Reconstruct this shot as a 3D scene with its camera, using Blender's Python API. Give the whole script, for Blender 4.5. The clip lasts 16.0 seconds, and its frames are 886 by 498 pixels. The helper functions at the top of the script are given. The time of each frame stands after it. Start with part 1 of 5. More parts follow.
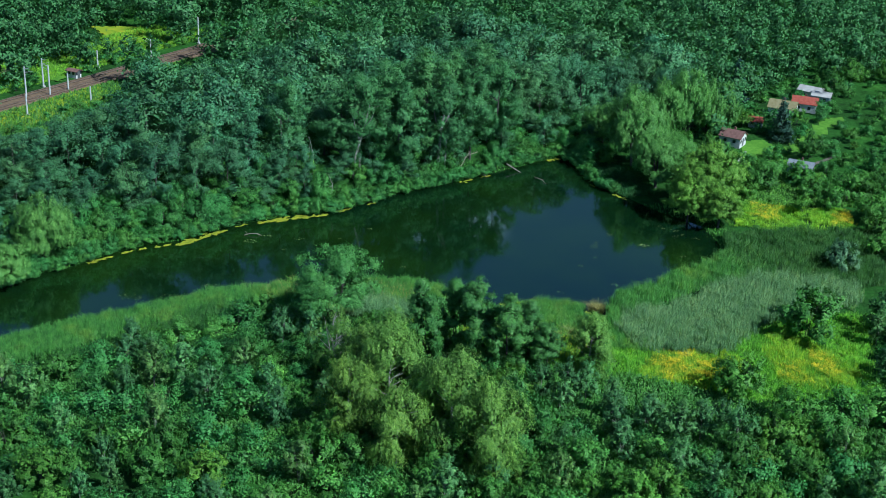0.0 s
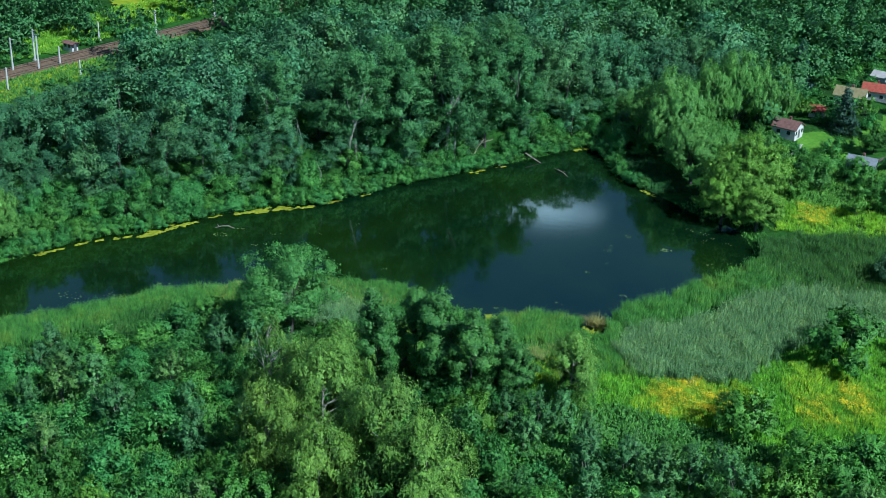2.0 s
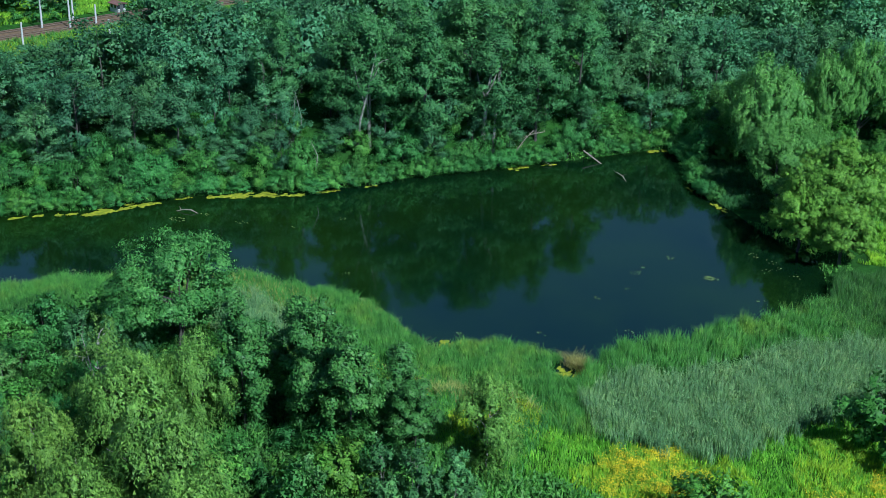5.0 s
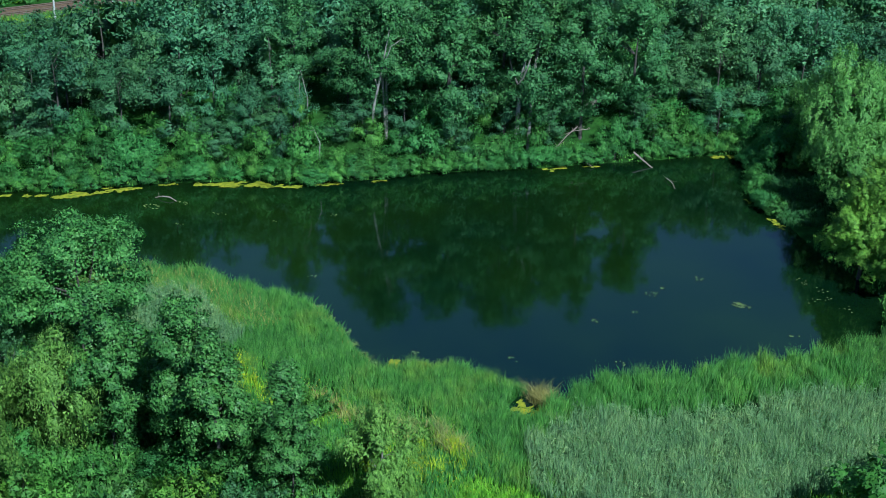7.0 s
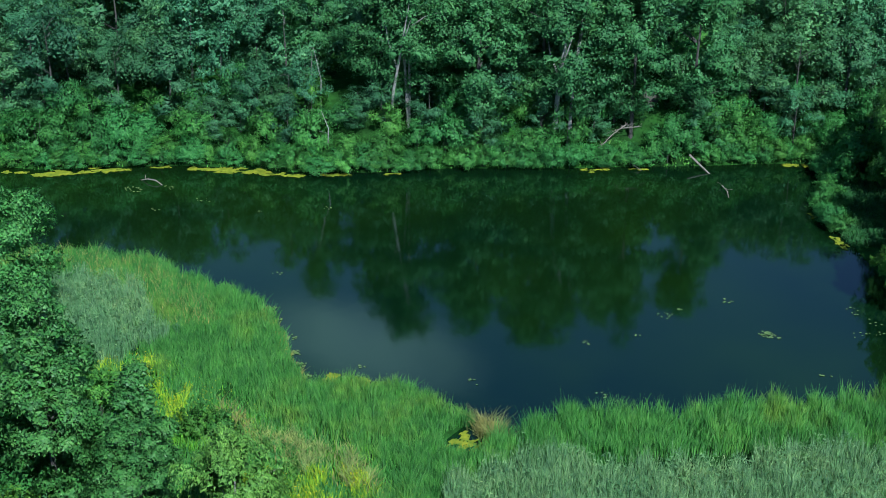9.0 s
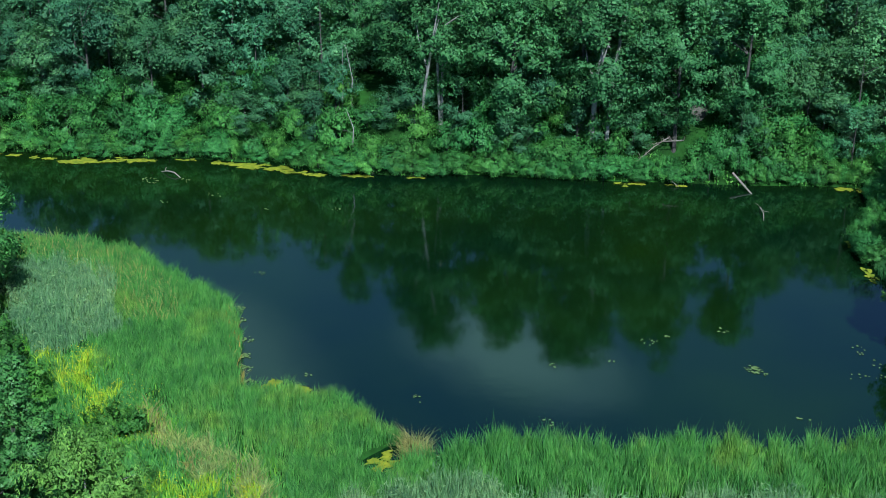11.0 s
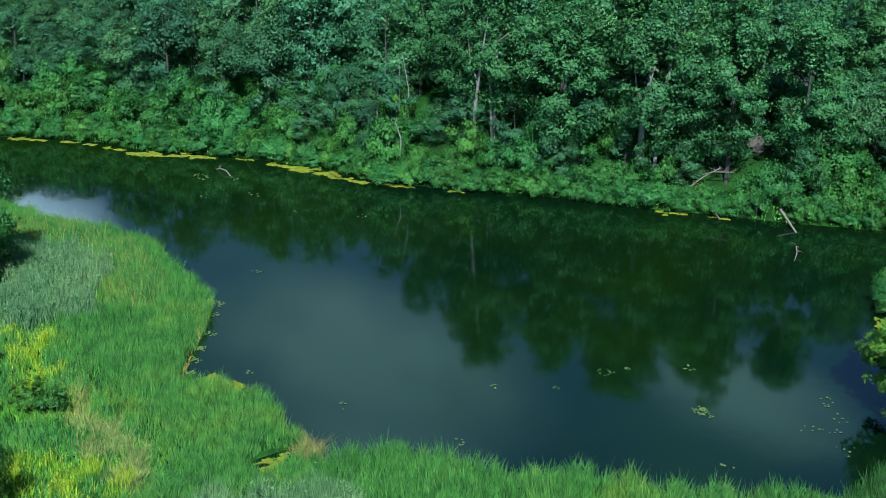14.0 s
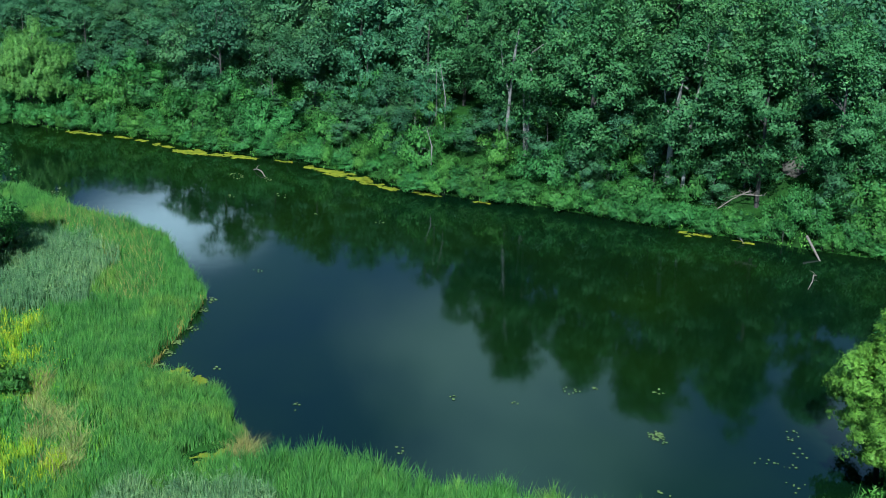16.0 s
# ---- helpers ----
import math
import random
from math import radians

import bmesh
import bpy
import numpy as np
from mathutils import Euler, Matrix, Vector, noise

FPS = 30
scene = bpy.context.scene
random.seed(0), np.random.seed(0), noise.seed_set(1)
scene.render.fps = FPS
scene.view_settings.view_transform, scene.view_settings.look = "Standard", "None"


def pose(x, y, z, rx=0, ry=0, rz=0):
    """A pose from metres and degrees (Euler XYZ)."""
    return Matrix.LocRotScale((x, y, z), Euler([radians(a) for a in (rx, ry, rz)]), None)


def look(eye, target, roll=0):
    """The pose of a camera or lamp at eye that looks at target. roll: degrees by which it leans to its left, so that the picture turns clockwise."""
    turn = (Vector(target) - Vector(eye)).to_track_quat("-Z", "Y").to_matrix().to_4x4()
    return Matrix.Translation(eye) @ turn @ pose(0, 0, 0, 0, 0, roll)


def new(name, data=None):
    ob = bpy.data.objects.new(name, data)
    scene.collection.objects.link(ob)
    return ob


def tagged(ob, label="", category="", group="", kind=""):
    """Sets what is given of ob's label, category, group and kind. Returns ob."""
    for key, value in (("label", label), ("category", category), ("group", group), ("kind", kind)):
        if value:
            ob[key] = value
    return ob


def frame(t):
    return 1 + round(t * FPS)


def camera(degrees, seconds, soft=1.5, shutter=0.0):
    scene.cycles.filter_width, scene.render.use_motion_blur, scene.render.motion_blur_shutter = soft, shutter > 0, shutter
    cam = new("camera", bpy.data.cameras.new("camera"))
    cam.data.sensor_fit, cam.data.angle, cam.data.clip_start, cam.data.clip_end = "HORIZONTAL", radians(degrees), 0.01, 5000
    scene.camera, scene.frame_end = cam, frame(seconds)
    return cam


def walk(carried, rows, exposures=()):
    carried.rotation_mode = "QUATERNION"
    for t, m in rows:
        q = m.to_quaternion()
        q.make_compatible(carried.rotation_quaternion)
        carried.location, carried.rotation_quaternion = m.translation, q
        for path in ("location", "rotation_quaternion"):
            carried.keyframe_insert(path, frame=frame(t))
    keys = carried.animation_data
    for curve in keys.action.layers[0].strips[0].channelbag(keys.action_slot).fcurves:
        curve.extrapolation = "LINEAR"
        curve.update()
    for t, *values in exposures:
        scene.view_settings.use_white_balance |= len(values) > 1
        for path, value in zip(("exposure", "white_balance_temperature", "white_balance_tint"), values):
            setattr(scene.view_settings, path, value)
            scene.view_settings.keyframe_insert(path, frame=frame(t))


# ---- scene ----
# A drone glides down over a pond with reed banks, scrub and woodland.
cam = camera(36.0, 16.0, soft=0.8)
PATH = [
    (0, (3.32, -241.83, 114.72), (0.64, -196.02, 94.87), 2.28),
    (0.5, (8.10, -233.90, 113.30), (4.58, -188.27, 93.17), 2.18),
    (1, (13.06, -225.43, 111.16), (8.61, -179.98, 90.82), 2.05),
    (1.5, (18.24, -216.49, 108.37), (12.72, -171.21, 87.88), 1.87),
    (2, (23.64, -207.30, 105.09), (16.95, -162.22, 84.54), 1.66),
    (2.5, (29.24, -198.13, 101.57), (21.24, -153.26, 81.01), 1.48),
    (3, (34.92, -189.12, 97.97), (25.52, -144.51, 77.45), 1.36),
    (3.5, (40.59, -180.28, 94.46), (29.69, -135.98, 74.00), 1.30),
    (4, (46.16, -171.50, 91.08), (33.68, -127.57, 70.71), 1.32),
    (4.5, (51.53, -162.68, 87.89), (37.42, -119.22, 67.60), 1.28),
    (5, (56.59, -153.81, 84.85), (40.81, -110.89, 64.63), 1.17),
    (5.5, (61.20, -144.91, 81.87), (43.76, -102.61, 61.72), 1.01),
    (6, (65.23, -136.06, 78.86), (46.18, -94.41, 58.79), 0.84),
    (6.5, (68.63, -127.33, 75.75), (48.02, -86.38, 55.79), 0.74),
    (7, (71.35, -118.82, 72.54), (49.27, -78.58, 52.72), 0.71),
    (7.5, (73.49, -110.61, 69.34), (49.98, -71.10, 49.69), 0.71),
    (8, (75.20, -102.80, 66.29), (50.34, -64.04, 46.82), 0.72),
    (8.5, (76.78, -95.52, 63.60), (50.58, -57.57, 44.27), 0.70),
    (9, (78.55, -88.95, 61.46), (51.05, -51.89, 42.22), 0.63),
    (9.5, (80.76, -83.23, 60.02), (51.98, -47.13, 40.84), 0.60),
    (10, (83.49, -78.34, 59.24), (53.42, -43.27, 40.11), 0.61),
    (10.5, (86.62, -74.12, 58.95), (55.32, -40.12, 39.88), 0.66),
    (11, (90.01, -70.35, 58.96), (57.50, -37.46, 39.94), 0.73),
    (11.5, (93.43, -66.78, 59.04), (59.77, -35.04, 40.08), 0.77),
    (12, (96.71, -63.22, 59.03), (61.95, -32.63, 40.15), 0.79),
    (12.5, (99.76, -59.58, 58.89), (63.97, -30.14, 40.12), 0.79),
    (13, (102.56, -55.82, 58.66), (65.78, -27.55, 40.02), 0.80),
    (13.5, (105.15, -51.96, 58.40), (67.42, -24.88, 39.88), 0.84),
    (14, (107.57, -48.04, 58.15), (68.94, -22.18, 39.75), 0.90),
    (14.5, (109.86, -44.07, 57.94), (70.37, -19.46, 39.66), 0.97),
    (15, (112.06, -40.09, 57.81), (71.76, -16.73, 39.63), 1.05),
    (15.5, (114.18, -36.07, 57.77), (73.12, -14.02, 39.67), 1.10),
    (16, (116.25, -32.04, 57.82), (74.49, -11.31, 39.77), 1.17),
]
walk(cam, [(t, look(eye, target, roll)) for t, eye, target, roll in PATH],
     exposures=[(0.0, 0.46, 5230, 3), (10.0, 0.43, 5220, 4), (16.0, 0.44, 5300, 4)])

# ---- sky and sun ----
SUN_DIR = Vector((0.86, -0.52, 0.98)).normalized()      # towards the sun
sun_elev = math.asin(SUN_DIR.z)
world = bpy.data.worlds.new("sky")
scene.world = world
world.use_nodes = True
wn = world.node_tree
sky = wn.nodes.new("ShaderNodeTexSky")
sky.sky_type = "NISHITA"
sky.sun_disc = False
sky.sun_elevation = sun_elev
sky.sun_rotation = math.atan2(SUN_DIR.x, SUN_DIR.y)
sky.air_density, sky.dust_density, sky.ozone_density = 1.0, 0.0, 2.0
wn.nodes["Background"].inputs["Strength"].default_value = 0.065
wn.links.new(sky.outputs["Color"], wn.nodes["Background"].inputs["Color"])
sun_data = bpy.data.lights.new("sun", "SUN")
sun_data.energy, sun_data.angle, sun_data.color = 5.0, radians(0.6), (1.0, 0.96, 0.88)
sun = new("sun", sun_data)
sun.matrix_world = look((0, 0, 200), Vector((0, 0, 200)) - SUN_DIR)


# ---- materials ----
def material(name):
    m = bpy.data.materials.new(name)
    m.use_nodes = True
    nt = m.node_tree
    return m, nt, nt.nodes["Principled BSDF"]


def ramp(nt, fac, stops):
    n = nt.nodes.new("ShaderNodeValToRGB")
    while len(n.color_ramp.elements) < len(stops):
        n.color_ramp.elements.new(0.5)
    for e, (p, c) in zip(n.color_ramp.elements, stops):
        e.position, e.color = p, (*c, 1)
    nt.links.new(fac, n.inputs[0])
    return n.outputs[0]


def noise_tex(nt, scale, detail=4.0, rough=0.55, coords="Object"):
    tc = nt.nodes.new("ShaderNodeTexCoord")
    n = nt.nodes.new("ShaderNodeTexNoise")
    n.inputs["Scale"].default_value, n.inputs["Detail"].default_value, n.inputs["Roughness"].default_value = scale, detail, rough
    nt.links.new(tc.outputs[coords], n.inputs["Vector"])
    return n.outputs[0]


def mixed(nt, fac, a, b, blend="MIX"):
    n = nt.nodes.new("ShaderNodeMix")
    n.data_type, n.blend_type = "RGBA", blend
    for s, v in ((n.inputs[0], fac), (n.inputs[6], a), (n.inputs[7], b)):
        if isinstance(v, (int, float)):
            s.default_value = v
        elif isinstance(v, tuple):
            s.default_value = (*v, 1)
        else:
            nt.links.new(v, s)
    return n.outputs[2]


def bump(nt, bsdf, height, strength=0.4, distance=0.05):
    n = nt.nodes.new("ShaderNodeBump")
    n.inputs["Strength"].default_value, n.inputs["Distance"].default_value = strength, distance
    nt.links.new(height, n.inputs["Height"])
    nt.links.new(n.outputs[0], bsdf.inputs["Normal"])


def leaf_material(name, dark, mid, light, through_light=0.20, rough=0.55, spread=0.25, patches=0.35, warm=(1.18, 1.1, 1.0), vary=1.0):
    """Foliage: every leaf differs a little, every plant differs a little, and light passes through."""
    m, nt, b = material(name)
    geo = nt.nodes.new("ShaderNodeNewGeometry")
    info = nt.nodes.new("ShaderNodeObjectInfo")
    col = ramp(nt, geo.outputs["Random Per Island"], [(0.0, tuple(0.5 * a + 0.5 * c for a, c in zip(dark, mid))), (0.5, mid), (1.0, tuple(0.45 * a + 0.55 * c for a, c in zip(light, mid)))])
    hsv = nt.nodes.new("ShaderNodeHueSaturation")
    rng = nt.nodes.new("ShaderNodeMapRange")
    rng.inputs["To Min"].default_value, rng.inputs["To Max"].default_value = 1 - spread, 1 + spread
    nt.links.new(info.outputs["Random"], rng.inputs["Value"])
    nt.links.new(rng.outputs[0], hsv.inputs["Value"])
    frac = nt.nodes.new("ShaderNodeMath")
    frac.operation = "FRACT"
    mul = nt.nodes.new("ShaderNodeMath")
    mul.operation = "MULTIPLY"
    mul.inputs[1].default_value = 7.31
    nt.links.new(info.outputs["Random"], mul.inputs[0])
    nt.links.new(mul.outputs[0], frac.inputs[0])
    tint = ramp(nt, frac.outputs[0], [(0.0, (0.90, 0.94, 1.06)), (0.45, (1.0, 1.0, 1.0)), (0.8, (1.18, 1.06, 0.92)), (1.0, (1.45, 1.16, 0.85))])
    nt.links.new(mixed(nt, vary, col, tint, "MULTIPLY"), hsv.inputs["Color"])
    patch = noise_tex(nt, patches, 4.0)
    tone = ramp(nt, patch, [(0.3, (0.72, 0.80, 0.80)), (0.52, (1.0, 1.0, 1.0)), (0.72, warm)])
    col = mixed(nt, 1.0, hsv.outputs[0], tone, "MULTIPLY")
    fine = ramp(nt, noise_tex(nt, patches * 5.0, 3.0), [(0.34, (0.58, 0.64, 0.70)), (0.66, (1.42, 1.36, 1.22))])
    col = mixed(nt, 1.0, col, fine, "MULTIPLY")
    nt.links.new(col, b.inputs["Base Color"])
    b.inputs["Roughness"].default_value = rough
    b.inputs["Specular IOR Level"].default_value = 0.22
    tr = nt.nodes.new("ShaderNodeBsdfTranslucent")
    nt.links.new(mixed(nt, 1.0, col, (1.1, 1.15, 0.5), "MULTIPLY"), tr.inputs["Color"])
    mix = nt.nodes.new("ShaderNodeMixShader")
    mix.inputs[0].default_value = through_light
    nt.links.new(b.outputs[0], mix.inputs[1])
    nt.links.new(tr.outputs[0], mix.inputs[2])
    nt.links.new(mix.outputs[0], nt.nodes["Material Output"].inputs["Surface"])
    return m


def plain(name, a, b_col, scale=3.0, rough=0.8, metal=0.0, relief=0.3):
    m, nt, b = material(name)
    n = noise_tex(nt, scale)
    nt.links.new(ramp(nt, n, [(0.3, a), (0.7, b_col)]), b.inputs["Base Color"])
    b.inputs["Roughness"].default_value, b.inputs["Metallic"].default_value = rough, metal
    b.inputs["Specular IOR Level"].default_value = 0.5 if rough < 0.7 else 0.12
    if relief:
        bump(nt, b, noise_tex(nt, scale * 6), relief, 0.02)
    return m


LEAF_LOCUST = leaf_material("leaf_locust", (0.040, 0.124, 0.056), (0.068, 0.198, 0.082), (0.153, 0.310, 0.160), vary=0.7)
LEAF_POPLAR = leaf_material("leaf_poplar", (0.038, 0.128, 0.040), (0.070, 0.206, 0.064), (0.150, 0.315, 0.120), spread=0.12, vary=0.3)
LEAF_SHRUB = leaf_material("leaf_shrub", (0.038, 0.142, 0.036), (0.070, 0.236, 0.050), (0.140, 0.335, 0.095))
LEAF_WILLOW = leaf_material("leaf_willow", (0.085, 0.205, 0.026), (0.158, 0.335, 0.042), (0.270, 0.450, 0.085), spread=0.08, vary=0.2)
LEAF_WILLOW_COOL = leaf_material("leaf_willow_cool", (0.075, 0.200, 0.040), (0.135, 0.320, 0.066), (0.230, 0.430, 0.125), spread=0.1, vary=0.2)
LEAF_BIRCH = leaf_material("leaf_birch", (0.078, 0.182, 0.034), (0.146, 0.292, 0.048), (0.240, 0.400, 0.090), spread=0.12, vary=0.3)
LEAF_ALDER = leaf_material("leaf_alder", (0.042, 0.142, 0.034), (0.076, 0.222, 0.050), (0.185, 0.360, 0.110), rough=0.45, spread=0.1, vary=0.2)
LEAF_MAPLE = leaf_material("leaf_maple", (0.047, 0.163, 0.036), (0.085, 0.250, 0.056), (0.191, 0.374, 0.105), spread=0.05, vary=0.0)
LEAF_SCRUB = leaf_material("leaf_scrub", (0.046, 0.145, 0.023), (0.084, 0.236, 0.034), (0.170, 0.350, 0.072))
LEAF_SAPLING = leaf_material("leaf_sapling", (0.045, 0.140, 0.045), (0.080, 0.215, 0.066), (0.185, 0.345, 0.130))
LEAF_SILVER = leaf_material("leaf_silver", (0.061, 0.136, 0.055), (0.108, 0.212, 0.088), (0.187, 0.297, 0.138))
LEAF_SPRUCE = leaf_material("leaf_spruce", (0.014, 0.045, 0.040), (0.026, 0.075, 0.070), (0.050, 0.120, 0.115), 0.1)
LEAF_FAR = leaf_material("leaf_far", (0.039, 0.143, 0.043), (0.080, 0.240, 0.067), (0.188, 0.373, 0.134))
CATTAIL = leaf_material("cattail_leaf", (0.036, 0.132, 0.024), (0.074, 0.226, 0.040), (0.170, 0.345, 0.080), 0.35, patches=0.22, warm=(1.7, 1.12, 0.9))
REED = leaf_material("reed_leaf", (0.061, 0.152, 0.063), (0.109, 0.229, 0.102), (0.230, 0.348, 0.182), 0.35, patches=0.22, warm=(1.4, 1.15, 1.0))
MEADOW = leaf_material("meadow_leaf", (0.074, 0.220, 0.019), (0.146, 0.354, 0.025), (0.278, 0.476, 0.042), 0.4, patches=0.22, warm=(1.4, 1.15, 1.0))
# dark cattail green; on herbs it also stands in for tree shade
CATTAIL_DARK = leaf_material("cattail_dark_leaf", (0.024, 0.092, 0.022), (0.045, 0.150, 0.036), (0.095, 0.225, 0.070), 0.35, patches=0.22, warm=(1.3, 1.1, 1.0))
GOLD = leaf_material("goldenrod_flower", (0.280, 0.320, 0.013), (0.390, 0.400, 0.015), (0.500, 0.460, 0.020), 0.25, warm=(1.05, 1.0, 1.0))
GOLD_LEAF = leaf_material("goldenrod_leaf", (0.150, 0.270, 0.014), (0.235, 0.390, 0.018), (0.330, 0.450, 0.025), 0.35, patches=0.22)
PALE_GRASS = leaf_material("pale_grass_leaf", (0.150, 0.230, 0.070), (0.220, 0.305, 0.100), (0.300, 0.380, 0.140), 0.3)
STRAW = leaf_material("straw_leaf", (0.220, 0.210, 0.060), (0.300, 0.285, 0.085), (0.390, 0.370, 0.130), 0.3)
BARK = plain("bark", (0.040, 0.037, 0.033), (0.100, 0.095, 0.085), 4.0, 0.9)
BARK_PALE = plain("bark_pale", (0.180, 0.170, 0.150), (0.360, 0.345, 0.315), 2.5, 0.85)
DEADWOOD = plain("deadwood", (0.150, 0.125, 0.100), (0.300, 0.265, 0.225), 3.0, 0.85)
ALGAE = plain("algae_scum", (0.085, 0.150, 0.014), (0.320, 0.320, 0.020), 1.3, 0.7, 0.0, 0.5)
PAD = plain("lily_pad", (0.090, 0.156, 0.036), (0.180, 0.240, 0.072), 1.5, 0.4)
BALLAST = plain("ballast", (0.095, 0.066, 0.042), (0.180, 0.125, 0.080), 1.0, 0.95)
RAIL_STEEL = plain("rail_steel", (0.220, 0.160, 0.130), (0.340, 0.270, 0.230), 2.0, 0.5, 0.7)
GALVANISED = plain("galvanised", (0.460, 0.480, 0.490), (0.600, 0.620, 0.630), 2.0, 0.5, 0.3, 0.0)
CONCRETE = plain("concrete", (0.285, 0.277, 0.262), (0.390, 0.383, 0.367), 1.0, 0.9)
PLASTER = plain("plaster_white", (0.420, 0.427, 0.420), (0.555, 0.555, 0.540), 0.8, 0.9)
PLASTER_BLUE = plain("plaster_blue", (0.210, 0.294, 0.364), (0.294, 0.364, 0.434), 0.8, 0.9)
ROOF_RED = plain("roof_red", (0.231, 0.050, 0.033), (0.308, 0.088, 0.061), 1.5, 0.8)
ROOF_BROWN = plain("roof_brown", (0.119, 0.063, 0.056), (0.182, 0.105, 0.091), 1.5, 0.85)
ROOF_GREY = plain("roof_grey", (0.130, 0.150, 0.170), (0.210, 0.230, 0.250), 1.5, 0.8)
ROOF_YELLOW = plain("roof_lichen", (0.165, 0.145, 0.065), (0.240, 0.215, 0.120), 1.2, 0.9)
PAINT_DARK = plain("paint_dark", (0.050, 0.060, 0.060), (0.090, 0.100, 0.100), 3.0, 0.5)
SAND = plain("sandy_soil", (0.085, 0.080, 0.066), (0.135, 0.125, 0.100), 1.2, 0.95)
LAWN = plain("lawn", (0.055, 0.150, 0.014), (0.105, 0.230, 0.024), 0.8, 1.0)
FIELD = plain("field_yellow", (0.110, 0.220, 0.012), (0.300, 0.320, 0.016), 0.25, 1.0)
GLASS, _nt, _b = material("window_glass")
_b.inputs["Base Color"].default_value = (0.02, 0.025, 0.03, 1)
_b.inputs["Roughness"].default_value = 0.08

GROUND_MAT, _nt, _b = material("ground_soil_and_grass")
_n1, _n2 = noise_tex(_nt, 0.06, 5.0), noise_tex(_nt, 0.9, 5.0)
_c1 = ramp(_nt, _n1, [(0.35, (0.018, 0.050, 0.012)), (0.6, (0.030, 0.100, 0.016)), (0.8, (0.060, 0.160, 0.024))])
_c2 = ramp(_nt, _n2, [(0.3, (0.55, 0.55, 0.5)), (0.7, (1.2, 1.2, 1.1))])
_nt.links.new(mixed(_nt, 1.0, _c1, _c2, "MULTIPLY"), _b.inputs["Base Color"])
_b.inputs["Roughness"].default_value = 1.0
_b.inputs["Specular IOR Level"].default_value = 0.05
bump(_nt, _b, noise_tex(_nt, 1.8, 6.0), 0.8, 0.3)

WATER_MAT, _nt, _b = material("pond_water")
_b.inputs["Base Color"].default_value = (0.006, 0.022, 0.012, 1)
_nt.links.new(ramp(_nt, noise_tex(_nt, 0.03, 3.0), [(0.35, (0.0020, 0.0100, 0.0040)), (0.65, (0.0070, 0.0210, 0.0025))]), _b.inputs["Base Color"])
_b.inputs["Roughness"].default_value = 0.06
_b.inputs["IOR"].default_value = 1.53
_b.inputs["Specular Tint"].default_value = (0.42, 1.06, 1.42, 1)
bump(_nt, _b, noise_tex(_nt, 0.8, 3.0), 0.05, 0.05)


def cloud_material(name, colour, strength):
    m, nt, b = material(name)
    tc = nt.nodes.new("ShaderNodeTexCoord")
    gr = nt.nodes.new("ShaderNodeTexGradient")
    gr.gradient_type = "SPHERICAL"
    nt.links.new(tc.outputs["Object"], gr.inputs["Vector"])
    mu = nt.nodes.new("ShaderNodeMath")
    mu.operation = "MULTIPLY"
    nt.links.new(gr.outputs["Fac"], mu.inputs[0])
    nt.links.new(noise_tex(nt, 2.2, 5.0, 0.55), mu.inputs[1])
    cover = ramp(nt, mu.outputs[0], [(0.05, (0, 0, 0)), (0.36, (1, 1, 1))])
    em, tp, mx = (nt.nodes.new(k) for k in ("ShaderNodeEmission", "ShaderNodeBsdfTransparent", "ShaderNodeMixShader"))
    em.inputs["Color"].default_value = (*colour, 1)
    em.inputs["Strength"].default_value = strength
    nt.links.new(cover, mx.inputs[0])
    nt.links.new(tp.outputs[0], mx.inputs[1])
    nt.links.new(em.outputs[0], mx.inputs[2])
    nt.links.new(mx.outputs[0], nt.nodes["Material Output"].inputs["Surface"])
    return m


CLOUD_WHITE = cloud_material("cloud_white", (0.80, 0.90, 0.90), 2.0)
CLOUD_THIN = cloud_material("cloud_thin", (0.70, 0.88, 0.76), 0.62)


# ---- helpers for meshes ----
def mesh_object(name, verts, faces, mat, parent=None, label="", smooth=False):
    me = bpy.data.meshes.new(name)
    me.from_pydata(verts, [], faces)
    me.materials.append(mat)
    if smooth:
        me.shade_smooth()
    ob = new(name, me)
    if parent:
        ob.parent = parent
    return tagged(ob, label)


def part(name, bm, mat, parent=None, label=""):
    """Links a bmesh as one mesh object, under a thing if one is given."""
    me = bpy.data.meshes.new(name)
    bm.to_mesh(me)
    bm.free()
    me.materials.append(mat)
    ob = new(name, me)
    if parent:
        ob.parent = parent
    return tagged(ob, label)


def thing(name, label, category, group="", at=(0, 0, 0), turn=0.0):
    ob = new(name)
    ob.matrix_world = pose(*at, 0, 0, turn)
    return tagged(ob, label, category, group)


def box(bm, x0, y0, z0, x1, y1, z1, bevel=0.0):
    r = bmesh.ops.create_cube(bm, size=1.0, matrix=Matrix.Translation(((x0 + x1) / 2, (y0 + y1) / 2, (z0 + z1) / 2)) @ Matrix.Diagonal((x1 - x0, y1 - y0, z1 - z0, 1)))
    if bevel:
        edges = {e for v in r["verts"] for e in v.link_edges}
        bmesh.ops.bevel(bm, geom=list(edges), offset=bevel, segments=1, affect="EDGES")


